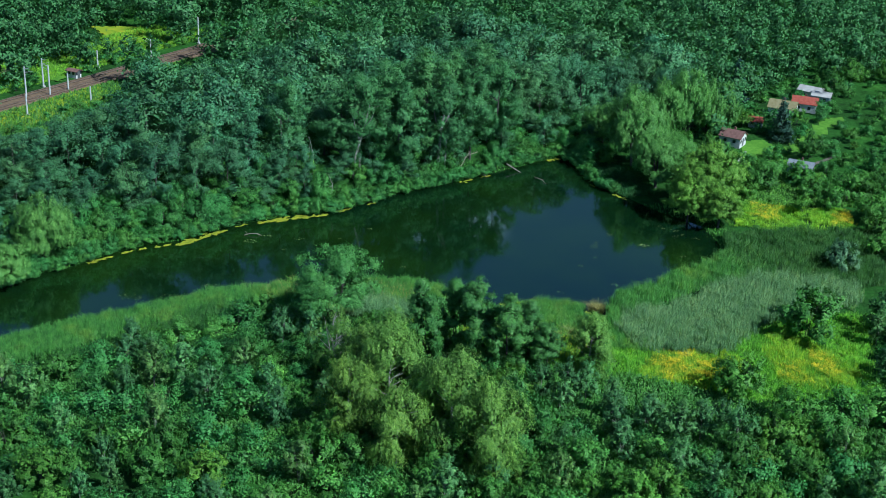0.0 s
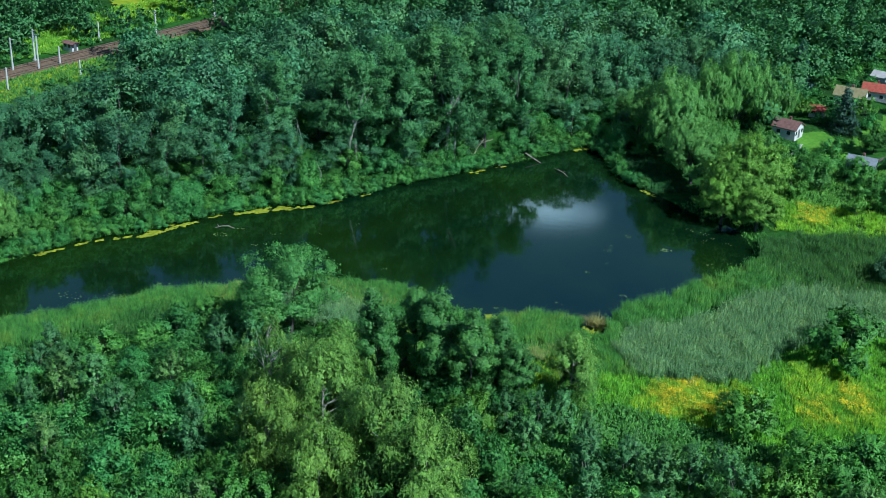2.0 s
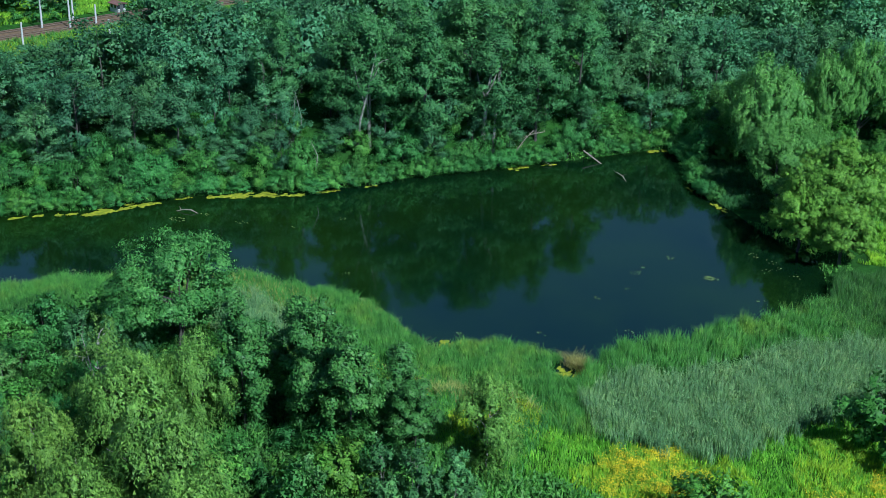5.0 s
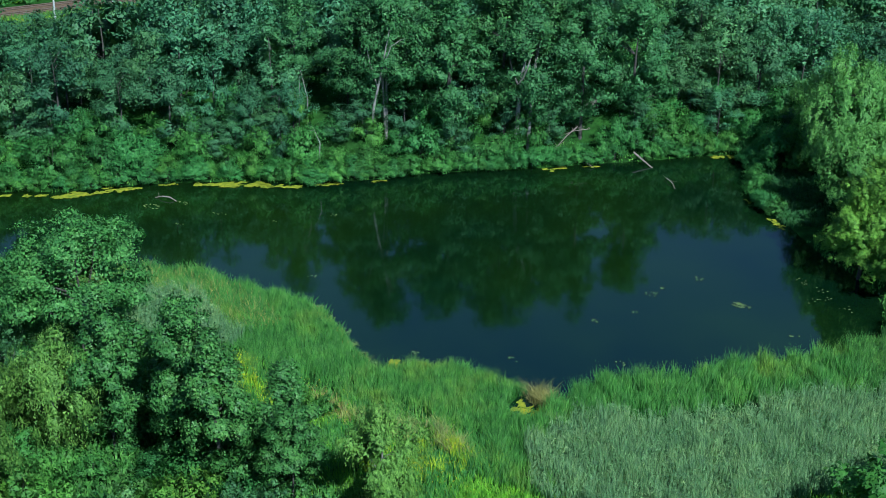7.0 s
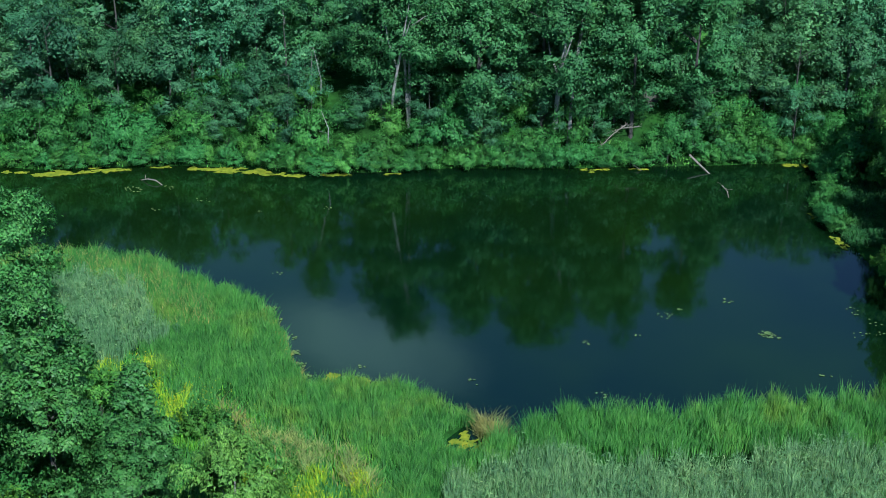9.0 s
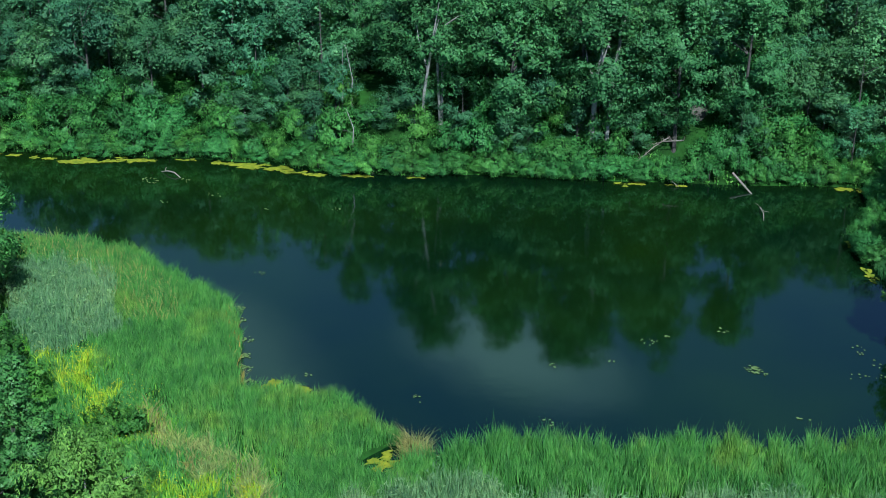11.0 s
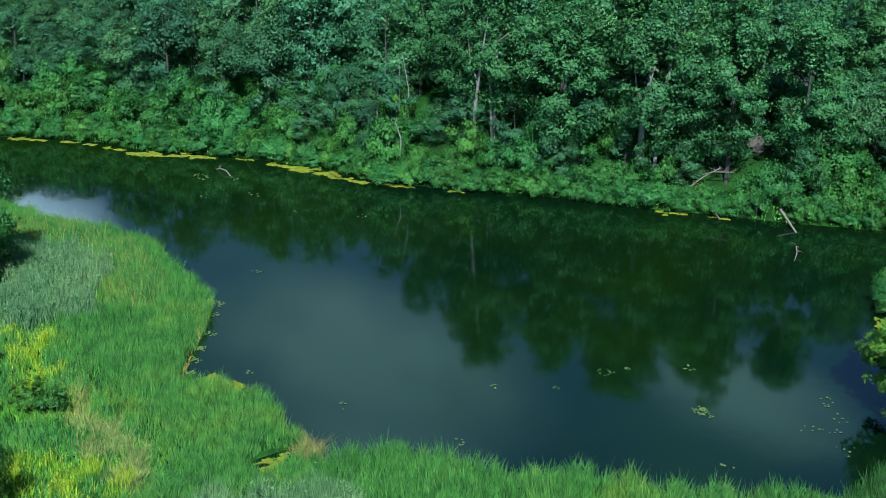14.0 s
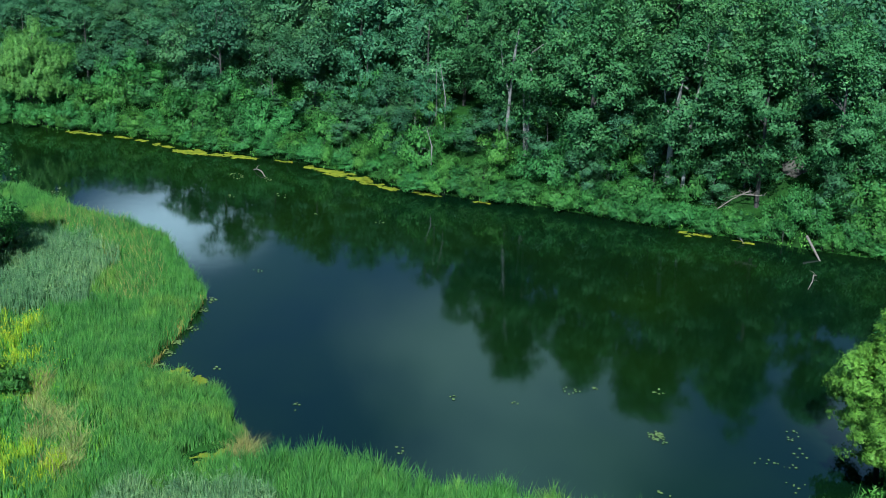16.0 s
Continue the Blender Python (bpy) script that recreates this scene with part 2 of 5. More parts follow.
def tube(bm, points, radii, sides=6):
    """A tapered tube through points."""
    rings = []
    for i, (p, r) in enumerate(zip(points, radii)):
        p = Vector(p)
        a = Vector(points[min(i + 1, len(points) - 1)]) - Vector(points[max(i - 1, 0)])
        a.normalize()
        u = a.orthogonal().normalized()
        w = a.cross(u)
        rings.append([bm.verts.new(p + (u * math.cos(k * math.tau / sides) + w * math.sin(k * math.tau / sides)) * r) for k in range(sides)])
    for r0, r1 in zip(rings, rings[1:]):
        for k in range(sides):
            bm.faces.new((r0[k], r0[(k + 1) % sides], r1[(k + 1) % sides], r1[k]))
    bm.faces.new(rings[-1])
    bm.faces.new(rings[0][::-1])


# ---- the lie of the land ----
POND = np.array([(-108, -36), (-98, -14), (-90, -1.5), (-84.5, 3), (-79.5, 10), (-73.6, 15.6), (-68.2, 18.2), (-63.6, 23.4), (-59, 27.8), (-53.8, 31.8), (-47.5, 36), (-41, 38.6), (-37.2, 41.8), (-32.8, 44.8),
    (-27, 51.8), (-21.4, 56.4), (-16, 60.4), (-7.2, 68.4), (0.2, 74.8), (8, 82.4), (13, 86), (16.5, 82), (18.8, 74), (22.2, 66),
    (27.7, 61), (34, 53.5), (40.5, 47.8), (45, 44), (47, 36), (47.5, 28.5), (43.5, 23.5), (38, 17.5), (32, 11.5), (28.3, 6.5), (24, 5), (22.0, 0.5), (21.6, -3.4), (20.4, -6.4), (17.2, -6.2), (17.0, -2.8),
    (17, -1.2), (13.1, -1), (8, -0.8), (5, -2), (1, -5.6), (-4.3, -2.3), (-7.5, 0.5), (-13.6, 4.2), (-18, 5), (-24.5, 4.6), (-32, 5.4), (-38, 2.8), (-45, -1.8),
    (-51, -4), (-56, -5.5), (-59, -9.5), (-64.5, -13), (-72, -19), (-80, -24.5), (-90, -34), (-100, -45)], float)


def inside(px, py, poly):
    res = np.zeros(px.shape, bool)
    for (x0, y0), (x1, y1) in zip(poly, np.roll(poly, -1, 0)):
        c = ((y0 > py) != (y1 > py)) & (px < (x1 - x0) * (py - y0) / (y1 - y0 + 1e-12) + x0)
        res ^= c
    return res


def off_edge(px, py, poly):
    best = np.full(px.shape, 1e9)
    for (x0, y0), (x1, y1) in zip(poly, np.roll(poly, -1, 0)):
        dx, dy = x1 - x0, y1 - y0
        s = np.clip(((px - x0) * dx + (py - y0) * dy) / (dx * dx + dy * dy), 0, 1)
        best = np.minimum(best, np.hypot(px - x0 - s * dx, py - y0 - s * dy))
    return best


def shore_distance(px, py):
    """Metres from the waterline, negative in the water."""
    d = off_edge(px, py, POND)
    return np.where(inside(px, py, POND), -d, d)


def step(a, b, v):
    s = np.clip((v - a) / (b - a), 0, 1)
    return s * s * (3 - 2 * s)


def far_side(px, py):
    """Metres behind the wooded far shore's line."""
    return (-81 * (px + 89) + 104 * (py + 1)) / 131.8


RAIL_A, RAIL_B = np.array((-126.2, 78.4)), np.array((-96.1, 131.1))
RAIL_W = (RAIL_B - RAIL_A) / np.linalg.norm(RAIL_B - RAIL_A)
RAIL_N = np.array((-RAIL_W[1], RAIL_W[0]))


def land(px, py):
    px, py = np.asarray(px, float), np.asarray(py, float)
    d = shore_distance(px, py)
    low = np.where(d > 0, np.minimum(0.30 * d, 0.45), np.maximum(0.45 * d, -1.6))
    east = step(0, 34, px) 
    rise = (6.3 * step(0.5, 13, np.minimum(far_side(px, py), d)) + 0.01 * np.clip(far_side(px, py), 0, 120)) * (1 - east)
    rise += 1.2 * step(3, 20, d) * step(-5, 12, far_side(px, py) + 20 * east) * east
    south = 0.6 * step(3, 30, d) * (1 - step(-12, 0, far_side(px, py)))
    q = np.abs((px - RAIL_A[0]) * RAIL_N[0] + (py - RAIL_A[1]) * RAIL_N[1])
    h = low + rise + south
    bed = 1 - step(4.5, 11, q)
    bed *= 1 - step(-95, -60, px)
    h = h * (1 - bed) + 7.9 * bed
    ripple = 0.25 * np.sin(px * 0.21 + 1.3) * np.cos(py * 0.17) + 0.12 * np.sin(px * 0.53 + py * 0.41)
    return h + ripple * step(3, 12, d) * (1 - bed)


def land1(px, py):
    return float(land(np.array([px]), np.array([py]))[0])


def spaced(lo, hi, fine, grow):
    mid = list(np.arange(lo, hi + fine / 2, fine))
    left, right, s = [], [], fine
    a, b = mid[0], mid[-1]
    while b - a < 7000:
        s *= grow
        a, b = a - s, b + s
        left.append(a), right.append(b)
    return np.array(left[::-1] + mid + right)


def build_ground():
    xs, ys = spaced(-150, 110, 1.6, 1.35), spaced(-90, 200, 1.6, 1.35)
    gx, gy = np.meshgrid(xs, ys)
    gz = land(gx.ravel(), gy.ravel())
    verts = np.c_[gx.ravel(), gy.ravel(), gz]
    nx, ny = len(xs), len(ys)
    i = (np.arange(ny - 1)[:, None] * nx + np.arange(nx - 1)).ravel()
    faces = np.c_[i, i + 1, i + nx + 1, i + nx]
    ob = mesh_object("ground", verts.tolist(), faces.tolist(), GROUND_MAT, None, "grassy and wooded ground with dark damp soil", True)
    tagged(ob, "", "ground", "", "structure")
    w = mesh_object("water", [(-118, -56, 0), (54, -56, 0), (54, 90, 0), (-118, 90, 0)], [(0, 1, 2, 3)], WATER_MAT, None, "still dark green pond water reflecting trees and sky")
    tagged(w, "", "pond", "", "structure")


build_ground()


def build_clouds():
    """Soft flat-based clouds high up in the north-west."""
    for i, (x, y, sx, sy, mat) in enumerate(((-110, 1740, 120, 85, CLOUD_WHITE), (-1960, 510, 260, 190, CLOUD_WHITE), (-1290, 760, 400, 250, CLOUD_THIN), (-960, 1130, 230, 150, CLOUD_THIN),
                                             (-1030, 640, 300, 160, CLOUD_THIN))):
        n = 40
        vs = [(0, 0, 0)] + [(math.cos(k * math.tau / n), math.sin(k * math.tau / n), 0) for k in range(n)]
        ob = mesh_object("cloud", vs, [(0, 1 + (k + 1) % n, 1 + k) for k in range(n)], mat)
        ob.matrix_world = pose(x, y, 700 + 14 * i) @ Matrix.Diagonal((sx, sy, 1, 1))
        tagged(ob, "soft white fair-weather cloud in the blue sky", "cloud", "clouds", "structure")


build_clouds()


# ---- plants ----
def cards(centres, normals, lengths, widths, rs, down=None):
    """Small leaves, one triangle each, with the long axis across the normal, or hanging where down is given."""
    n = len(centres)
    ref = rs.normal(size=(n, 3))
    if down is not None:
        ref = ref * (1 - down)[:, None] + np.array((0, 0, -1.6)) * down[:, None]
    nrm = normals / np.linalg.norm(normals, axis=1, keepdims=True)
    along = ref - (ref * nrm).sum(1, keepdims=True) * nrm
    along /= np.linalg.norm(along, axis=1, keepdims=True) + 1e-9
    across = np.cross(nrm, along) * widths[:, None] * 0.5
    half = along * lengths[:, None] * 0.5
    v = np.stack([centres - half + across, centres - half - across, centres + half], 1)
    return v.reshape(-1, 3), np.arange(n * 3).reshape(-1, 3)


def fast_mesh(name, verts, faces, mat, normals=None):
    """A triangle mesh from arrays, with soft normals where they are given."""
    me = bpy.data.meshes.new(name)
    me.vertices.add(len(verts))
    me.vertices.foreach_set("co", np.asarray(verts, np.float32).ravel())
    me.loops.add(len(faces) * 3)
    me.polygons.add(len(faces))
    me.loops.foreach_set("vertex_index", np.asarray(faces, np.int32).ravel())
    me.polygons.foreach_set("loop_start", np.arange(0, len(faces) * 3, 3, dtype=np.int32))
    me.update(calc_edges=True)
    me.materials.append(mat)
    if normals is not None:
        me.shade_smooth()
        me.normals_split_custom_set_from_vertices(np.asarray(normals, np.float32))
    return me


def clumps(rs, height, base, radius, count, shape, puff=(0.17, 0.38)):
    """Centres and radii of the leaf clumps of a crown."""
    out, ph = [], rs.uniform(0, math.tau, 2)
    while len(out) < count:
        u = rs.uniform(-1, 1, 3)
        r = np.linalg.norm(u)
        if r > 1 or r < 0.25:
            continue
        u = u / r * (0.62 + 0.36 * rs.random())
        if shape == "cone":
            z = rs.random() ** 1.3
            a = rs.random() * math.tau
            rr = radius * (1 - z) * (0.55 + 0.4 * rs.random()) + 0.1
            c = np.array((rr * math.cos(a), rr * math.sin(a), base + (height - base) * z))
            out.append((c, radius * (0.16 + 0.20 * (1 - z))))
            continue
        if shape == "column":
            u[:2] *= 1.05 - 0.35 * u[2]
        if shape == "dome" and u[2] < -0.5:
            continue
        c = np.array((u[0] * radius, u[1] * radius, (base + height) / 2 + u[2] * (height - base) / 2))
        lob = 1 + 0.20 * math.sin(2 * math.atan2(u[1], u[0]) + ph[0] + 2 * u[2]) + 0.13 * math.sin(3 * math.atan2(u[1], u[0]) + ph[1] - 3 * u[2])
        c[:2] *= lob
        out.append((c, radius * rs.uniform(*puff)))
    return out


def unit(v):
    return v / (np.linalg.norm(v, axis=1, keepdims=True) + 1e-9)


def crown_arrays(seed, height, base, radius, count, shape, leaves, leaf, aspect=0.85, hang=0.0, flat=0.8, puff=(0.17, 0.38), up=0.0, core=0.34, deep_leaf=1.6):
    """Leaves in sprays on the shell of puffs. hang: metres by which the sprays droop as strands; up: how far they point upwards as shoots.
    The soft normals follow puff and crown, and each spray is tilted a little on its own."""
    rs = np.random.RandomState(seed)
    puffs = clumps(rs, height, base, radius, count, shape, puff)
    weight = np.array([r * r for _, r in puffs])
    share = (leaves * weight / weight.sum()).astype(int) + 4
    mid = np.array((0, 0, base + (height - base) * 0.4))
    cs, ns, soft, size, drop = [], [], [], [], []
    for (c, r), k in zip(puffs, share):
        out = (c - mid) / (np.linalg.norm(c - mid) + 1e-6)
        few = max(3, k // 15)
        d = rs.normal(size=(few, 3)) + out * 0.75 + (0, 0, 0.25)
        d[:, 2] = np.where(d[:, 2] < -0.8, -0.5 * d[:, 2], d[:, 2])
        d = unit(d)
        w1, w2 = rs.normal(size=(2, 3)) * 3.0
        lump = 1 + 0.20 * np.sin(d @ w1 + 1.0) + 0.12 * np.sin(d @ w2 * 2.1)
        root = c + d * (r * lump * rs.uniform(0.62, 1.0, few))[:, None] * (1, 1, flat)
        tilt = unit(d * 1.0 + out * 0.45 + (0, 0, 0.12) + rs.normal(size=(few, 3)) * 0.34)
        j = rs.randint(0, few, k)
        if hang or up:
            s = rs.random_sample(k)
            ln = (rs.uniform(0.45, 1.5, few) * (hang or up))[j]
            p = root[j] + rs.normal(size=(k, 3)) * leaf * 0.55
            p[:, :2] += d[j][:, :2] * (ln * s * (0.35 if hang else 0.45))[:, None]
            p[:, 2] += ln * (s * 0.25 - s ** 1.6 if hang else s)
        else:
            p = root[j] + rs.normal(size=(k, 3)) * leaf * 1.35 * np.array((1, 1, 0.6))
        cs.append(p)
        soft.append(tilt[j] + unit(p - root[j]) * (0.25 if hang or up else 0.55) + rs.normal(size=(k, 3)) * 0.10)
        ns.append(tilt[j] * 0.8 + rs.normal(size=(k, 3)) * 0.5 + (0, 0, 0.2))
        size.append(np.ones(k))
        drop.append(np.full(k, 0.8 if hang else 0.0))
        # leaves deeper in the crown, which close it
        q = max(3, int(k * core))
        e = unit(rs.normal(size=(q, 3)))
        deep = mid + (c - mid) * rs.uniform(0.55, 0.9, q)[:, None]
        cs.append(deep + e * (r * rs.uniform(0.1, 0.6, q))[:, None] * (1, 1, flat))
        soft.append(e * 0.6 + out * 0.6)
        ns.append(out + rs.normal(size=(q, 3)) * 0.6)
        size.append(np.full(q, deep_leaf))
        drop.append(np.zeros(q))
    cs, ns, soft, size, drop = (np.concatenate(q) for q in (cs, ns, soft, size, drop))
    n = len(cs)
    ln = leaf * rs.uniform(0.65, 1.35, n) * size
    v, f = cards(cs, ns, ln, ln * np.where(size == deep_leaf, 0.9, aspect) * rs.uniform(0.75, 1.25, n), rs, drop if hang else None)
    return (v, f, np.repeat(unit(soft), 3, 0)), puffs


def trunk_bmesh(seed, height, base, radius, puffs, girth, stems=1, limbs=9):
    rs = random.Random(seed)
    bm = bmesh.new()
    for s in range(stems):
        a = rs.random() * math.tau
        lean = radius * (0.12 if stems == 1 else 0.35)
        top = Vector((lean * math.cos(a), lean * math.sin(a), height * 0.86))
        mid = Vector((top.x * 0.3 + rs.uniform(-0.2, 0.2), top.y * 0.3 + rs.uniform(-0.2, 0.2), height * 0.42))
        g = girth / stems ** 0.5
        tube(bm, [(top.x * 0.05, top.y * 0.05, -0.6), (top.x * 0.08, top.y * 0.08, 0.3), mid, top], [g * 1.35, g, g * 0.66, g * 0.12], 7)
    order = sorted(puffs, key=lambda p: -p[1])[:limbs]
    for c, r in order:
        c = Vector(c)
        z0 = max(base * 0.75, min(c.z - 0.35 * Vector((c.x, c.y, 0)).length - 0.8, height * 0.75))
        root = Vector((c.x * 0.04, c.y * 0.04, z0))
        bend = root.lerp(c, 0.5) + Vector((rs.uniform(-.3, .3), rs.uniform(-.3, .3), 0.35))
        g = girth * 0.38
        tube(bm, [root, bend, c], [g, g * 0.6, g * 0.12], 5)
    return bm


TREE_KINDS = {}


def tree_kind(kind, variants, name, label, category, group, leaf_mat, bark, height, base, radius, count, shape, leaves, leaf,
              aspect=0.85, hang=0.0, girth=0.2, stems=1, limbs=9, flat=0.8, **more):
    made = []
    for v in range(variants):
        rs = random.Random(hash_of(kind) + v)
        h, r = height * rs.uniform(0.9, 1.1), radius * rs.uniform(0.88, 1.12)
        (vv, ff, nn), puffs = crown_arrays(hash_of(kind) + 17 * v, h, base, r, count, shape, leaves, leaf, aspect, hang, flat, **more)
        bm = trunk_bmesh(hash_of(kind) + v, h, base, r, puffs, girth, stems, limbs)
        tm = bpy.data.meshes.new("trunk")
        bm.to_mesh(tm)
        bm.free()
        tm.materials.append(bark)
        made.append((fast_mesh("crown", vv, ff, leaf_mat, nn), tm))
    TREE_KINDS[kind] = (made, name, label, category, group, height)


def hash_of(word):
    return sum((i + 3) * ord(c) for i, c in enumerate(word))


PLANT_RS = random.Random(5)


def plant(kind, x, y, scale=1.0, variant=None, turn=None, label="", wide=None, called=None):
    made, name, lab, category, group, h = TREE_KINDS[kind]
    if called:
        name, lab, group = called
    crown, trunk = made[PLANT_RS.randrange(len(made)) if variant is None else variant % len(made)]
    ob = new(name)
    w = wide or scale * PLANT_RS.uniform(0.92, 1.08)
    a = PLANT_RS.uniform(0, 360) if turn is None else turn
    ob.matrix_world = pose(x, y, land1(x, y), 0, 0, a) @ Matrix.Diagonal((w, w, scale, 1))
    tagged(ob, label or lab, category, group)
    for nm, me in (("trunk", trunk), ("crown", crown)):
        p = new(nm, me)
        p.parent = ob
    return ob


tree_kind("locust", 6, "locust_tree", "slender locust tree with feathery blue-green foliage", "tree", "woodland trees", LEAF_LOCUST, BARK, 13, -0.8, 4.0, 24, "round", 4600, 0.29, 0.75, 0.0, 0.17, 1, 7, 0.7, puff=(0.26, 0.46))
tree_kind("hind_locust", 5, "locust_tree", "locust tree deep in the wood with blue-green foliage", "tree", "woodland trees", LEAF_LOCUST, BARK, 14, -0.5, 4.4, 18, "round", 1700, 0.54, 0.8, 0.0, 0.17, 1, 2, 0.75, puff=(0.28, 0.48))
tree_kind("poplar", 5, "poplar_tree", "tall poplar with dark trunk and full green crown", "tree", "poplars", LEAF_POPLAR, BARK, 25, 2.0, 5.2, 60, "column", 17000, 0.28, 0.9, 0.0, 0.30, 1, 10, 0.85, puff=(0.2, 0.40))
tree_kind("pale_poplar", 2, "poplar_tree", "tall poplar with a pale forked trunk showing below its crown", "tree", "poplars", LEAF_POPLAR, BARK_PALE, 25, 5.5, 5.2, 60, "column", 14000, 0.28, 0.9, 0.0, 0.34, 2, 8, 0.85, puff=(0.2, 0.38))
tree_kind("shrub", 6, "shore_shrub", "bright green leafy shrub on the wooded bank", "shrub", "bank shrubs", LEAF_SHRUB, BARK, 4.6, -0.5, 3.0, 22, "dome", 2800, 0.27, 0.65, 0.0, 0.07, 3, 3, 0.8, puff=(0.2, 0.42))
tree_kind("low_shrub", 4, "garden_shrub", "leafy shrub in a garden plot", "shrub", "garden shrubs", LEAF_SHRUB, BARK, 4.2, -0.4, 2.8, 14, "dome", 950, 0.40, 0.7, 0.0, 0.07, 3, 2)
tree_kind("willow", 3, "willow_tree", "large rounded willow with yellow-green foliage by the water", "tree", "willows", LEAF_WILLOW, BARK, 16, 0.3, 8.0, 170, "dome", 52000, 0.30, 0.5, 0.0, 0.5, 2, 10, 0.85, puff=(0.11, 0.22), up=0.5)
tree_kind("willow_cool", 3, "willow_tree", "tall feathery willow with soft grey-green foliage", "tree", "willows", LEAF_WILLOW_COOL, BARK, 16, 0.2, 8.0, 130, "dome", 44000, 0.30, 0.45, 0.0, 0.5, 2, 10, 1.0, puff=(0.11, 0.22), up=0.8)
tree_kind("birch", 3, "birch_tree", "birch with hanging yellow-green twigs and pale branches", "tree", "birches", LEAF_BIRCH, BARK_PALE, 15, 1.0, 4.4, 60, "column", 19000, 0.25, 0.5, 2.2, 0.15, 1, 14, 0.9, puff=(0.16, 0.32))
tree_kind("bare_birch", 1, "birch_tree", "thin-leaved birch with bare white branches showing", "tree", "birches", LEAF_BIRCH, BARK_PALE, 15, 2.0, 4.0, 34, "column", 6000, 0.25, 0.5, 1.6, 0.20, 2, 26, 0.9, puff=(0.14, 0.26), core=0.04)
tree_kind("alder", 3, "alder_tree", "narrow alder with dark glossy green leaves", "tree", "alders", LEAF_ALDER, BARK, 14.5, 0.2, 2.75, 44, "column", 21000, 0.20, 0.9, 0.0, 0.17, 2, 6, 0.8, puff=(0.18, 0.36))
tree_kind("maple", 1, "maple_tree", "rounded maple with dense mid-green crown", "tree", "", LEAF_MAPLE, BARK, 15, 0.2, 6.2, 50, "dome", 30000, 0.225, 0.9, 0.0, 0.3, 2, 8, 0.75, puff=(0.20, 0.36))
tree_kind("bush", 6, "scrub_bush", "dense dark green scrub bush", "shrub", "scrub", LEAF_SCRUB, BARK, 5.2, -0.4, 3.2, 26, "dome", 2600, 0.285, 0.65, 0.0, 0.08, 3, 3, 0.85, puff=(0.18, 0.36), up=0.5)
tree_kind("sapling", 4, "young_birch", "thin young birch scrub with sparse grey-green leaves", "shrub", "young birches", LEAF_SAPLING, BARK_PALE, 8.0, 0.6, 2.1, 34, "column", 2400, 0.25, 0.7, 0.0, 0.06, 3, 8, 0.9, puff=(0.17, 0.36), up=0.45)
tree_kind("silver", 2, "silver_willow_bush", "pale silver-leaved willow bush", "shrub", "", LEAF_SILVER, BARK, 4.2, 0.0, 2.6, 34, "dome", 5000, 0.24, 0.45, 0.0, 0.08, 3, 3, 0.9, puff=(0.14, 0.28), up=0.4)
tree_kind("spruce", 2, "blue_spruce", "blue-green garden spruce with a pointed crown", "tree", "spruces", LEAF_SPRUCE, BARK, 12, 0.4, 3.0, 90, "cone", 5000, 0.36, 0.5, 0.5, 0.2, 1, 0, 0.5)


def scatter(rs, x0, y0, x1, y1, gap, keep, most=100000):
    """Random places at least gap apart where keep(x, y) holds."""
    cell, got = {}, []
    tries = int((x1 - x0) * (y1 - y0) / gap ** 2 * 9)
    xs, ys = rs.uniform(x0, x1, tries), rs.uniform(y0, y1, tries)
    ok = keep(xs, ys)
    for x, y in zip(xs[ok], ys[ok]):
        i, j = int(x // gap), int(y // gap)
        if any(math.hypot(x - a, y - b) < gap for di in (-1, 0, 1) for dj in (-1, 0, 1) for a, b in cell.get((i + di, j + dj), ())):
            continue
        cell.setdefault((i, j), []).append((x, y))
        got.append((float(x), float(y)))
        if len(got) >= most:
            break
    return got


def rail_gap(xs, ys):
    return (xs - RAIL_A[0]) * RAIL_N[0] + (ys - RAIL_A[1]) * RAIL_N[1]


# the stretch of land that is planted
PLAN = np.array([(-72, -84), (84, -84), (104, 0), (165, 310), (-60, 310), (-260, 260), (-260, 0), (-112, -24)], float)
GARDENS = np.array([(50, 84), (56, 72), (104, 70), (122, 118), (122, 172), (80, 162), (62, 128), (52, 110)], float)
# the next two stretches stay treeless to open the camera's view of the rails
RAIL_VIEW = np.array([(-127, 74), (-113, 104), (-106, 96), (-100, 72), (-107, 55), (-113, 44), (-126, 58)], float)
RAIL_GAP = np.array([(-104, 118), (-97, 135), (-90, 130), (-94, 111)], float)
# sandy spots; the last three open the camera's view of the clearing
SAND_VIEW_SPOTS = [(-64.9, 25.0, 1.2), (-10.8, 80.2, 3.4), (-9.4, 76.4, 2.8), (-8.4, 73.6, 2.3), (-7.6, 71.4, 1.6)]


def clear_of(x, y, spots):
    return all(math.hypot(x - a, y - b) > r for a, b, r in spots)


# poplars over the far shore
VOIDS = [(-40.8, 75.1, 5.0), (-12.2, 91.0, 5.0), (-48.7, 68.6, 4.5)]
POPLARS = [(-34.0, 54.5, 0.95), (-15.2, 66.0, 1.04), (-25.5, 59.0, 1.05), (-20.0, 66.5, 1.08), (-29.5, 62.5, 0.98), (-9.5, 73.5, 1.0), (-38.5, 54.0, 0.86), (-14, 76, 1.0), (-3.5, 80, 0.9)]
for i, (x, y, s) in enumerate(POPLARS):
    plant("pale_poplar" if i < 2 else "poplar", x, y, s, i)
    if i > 1 and clear_of(x + 1.6, y - 2.2, SAND_VIEW_SPOTS):
        plant("locust", x + 1.6, y - 2.2, 0.62, wide=0.7)

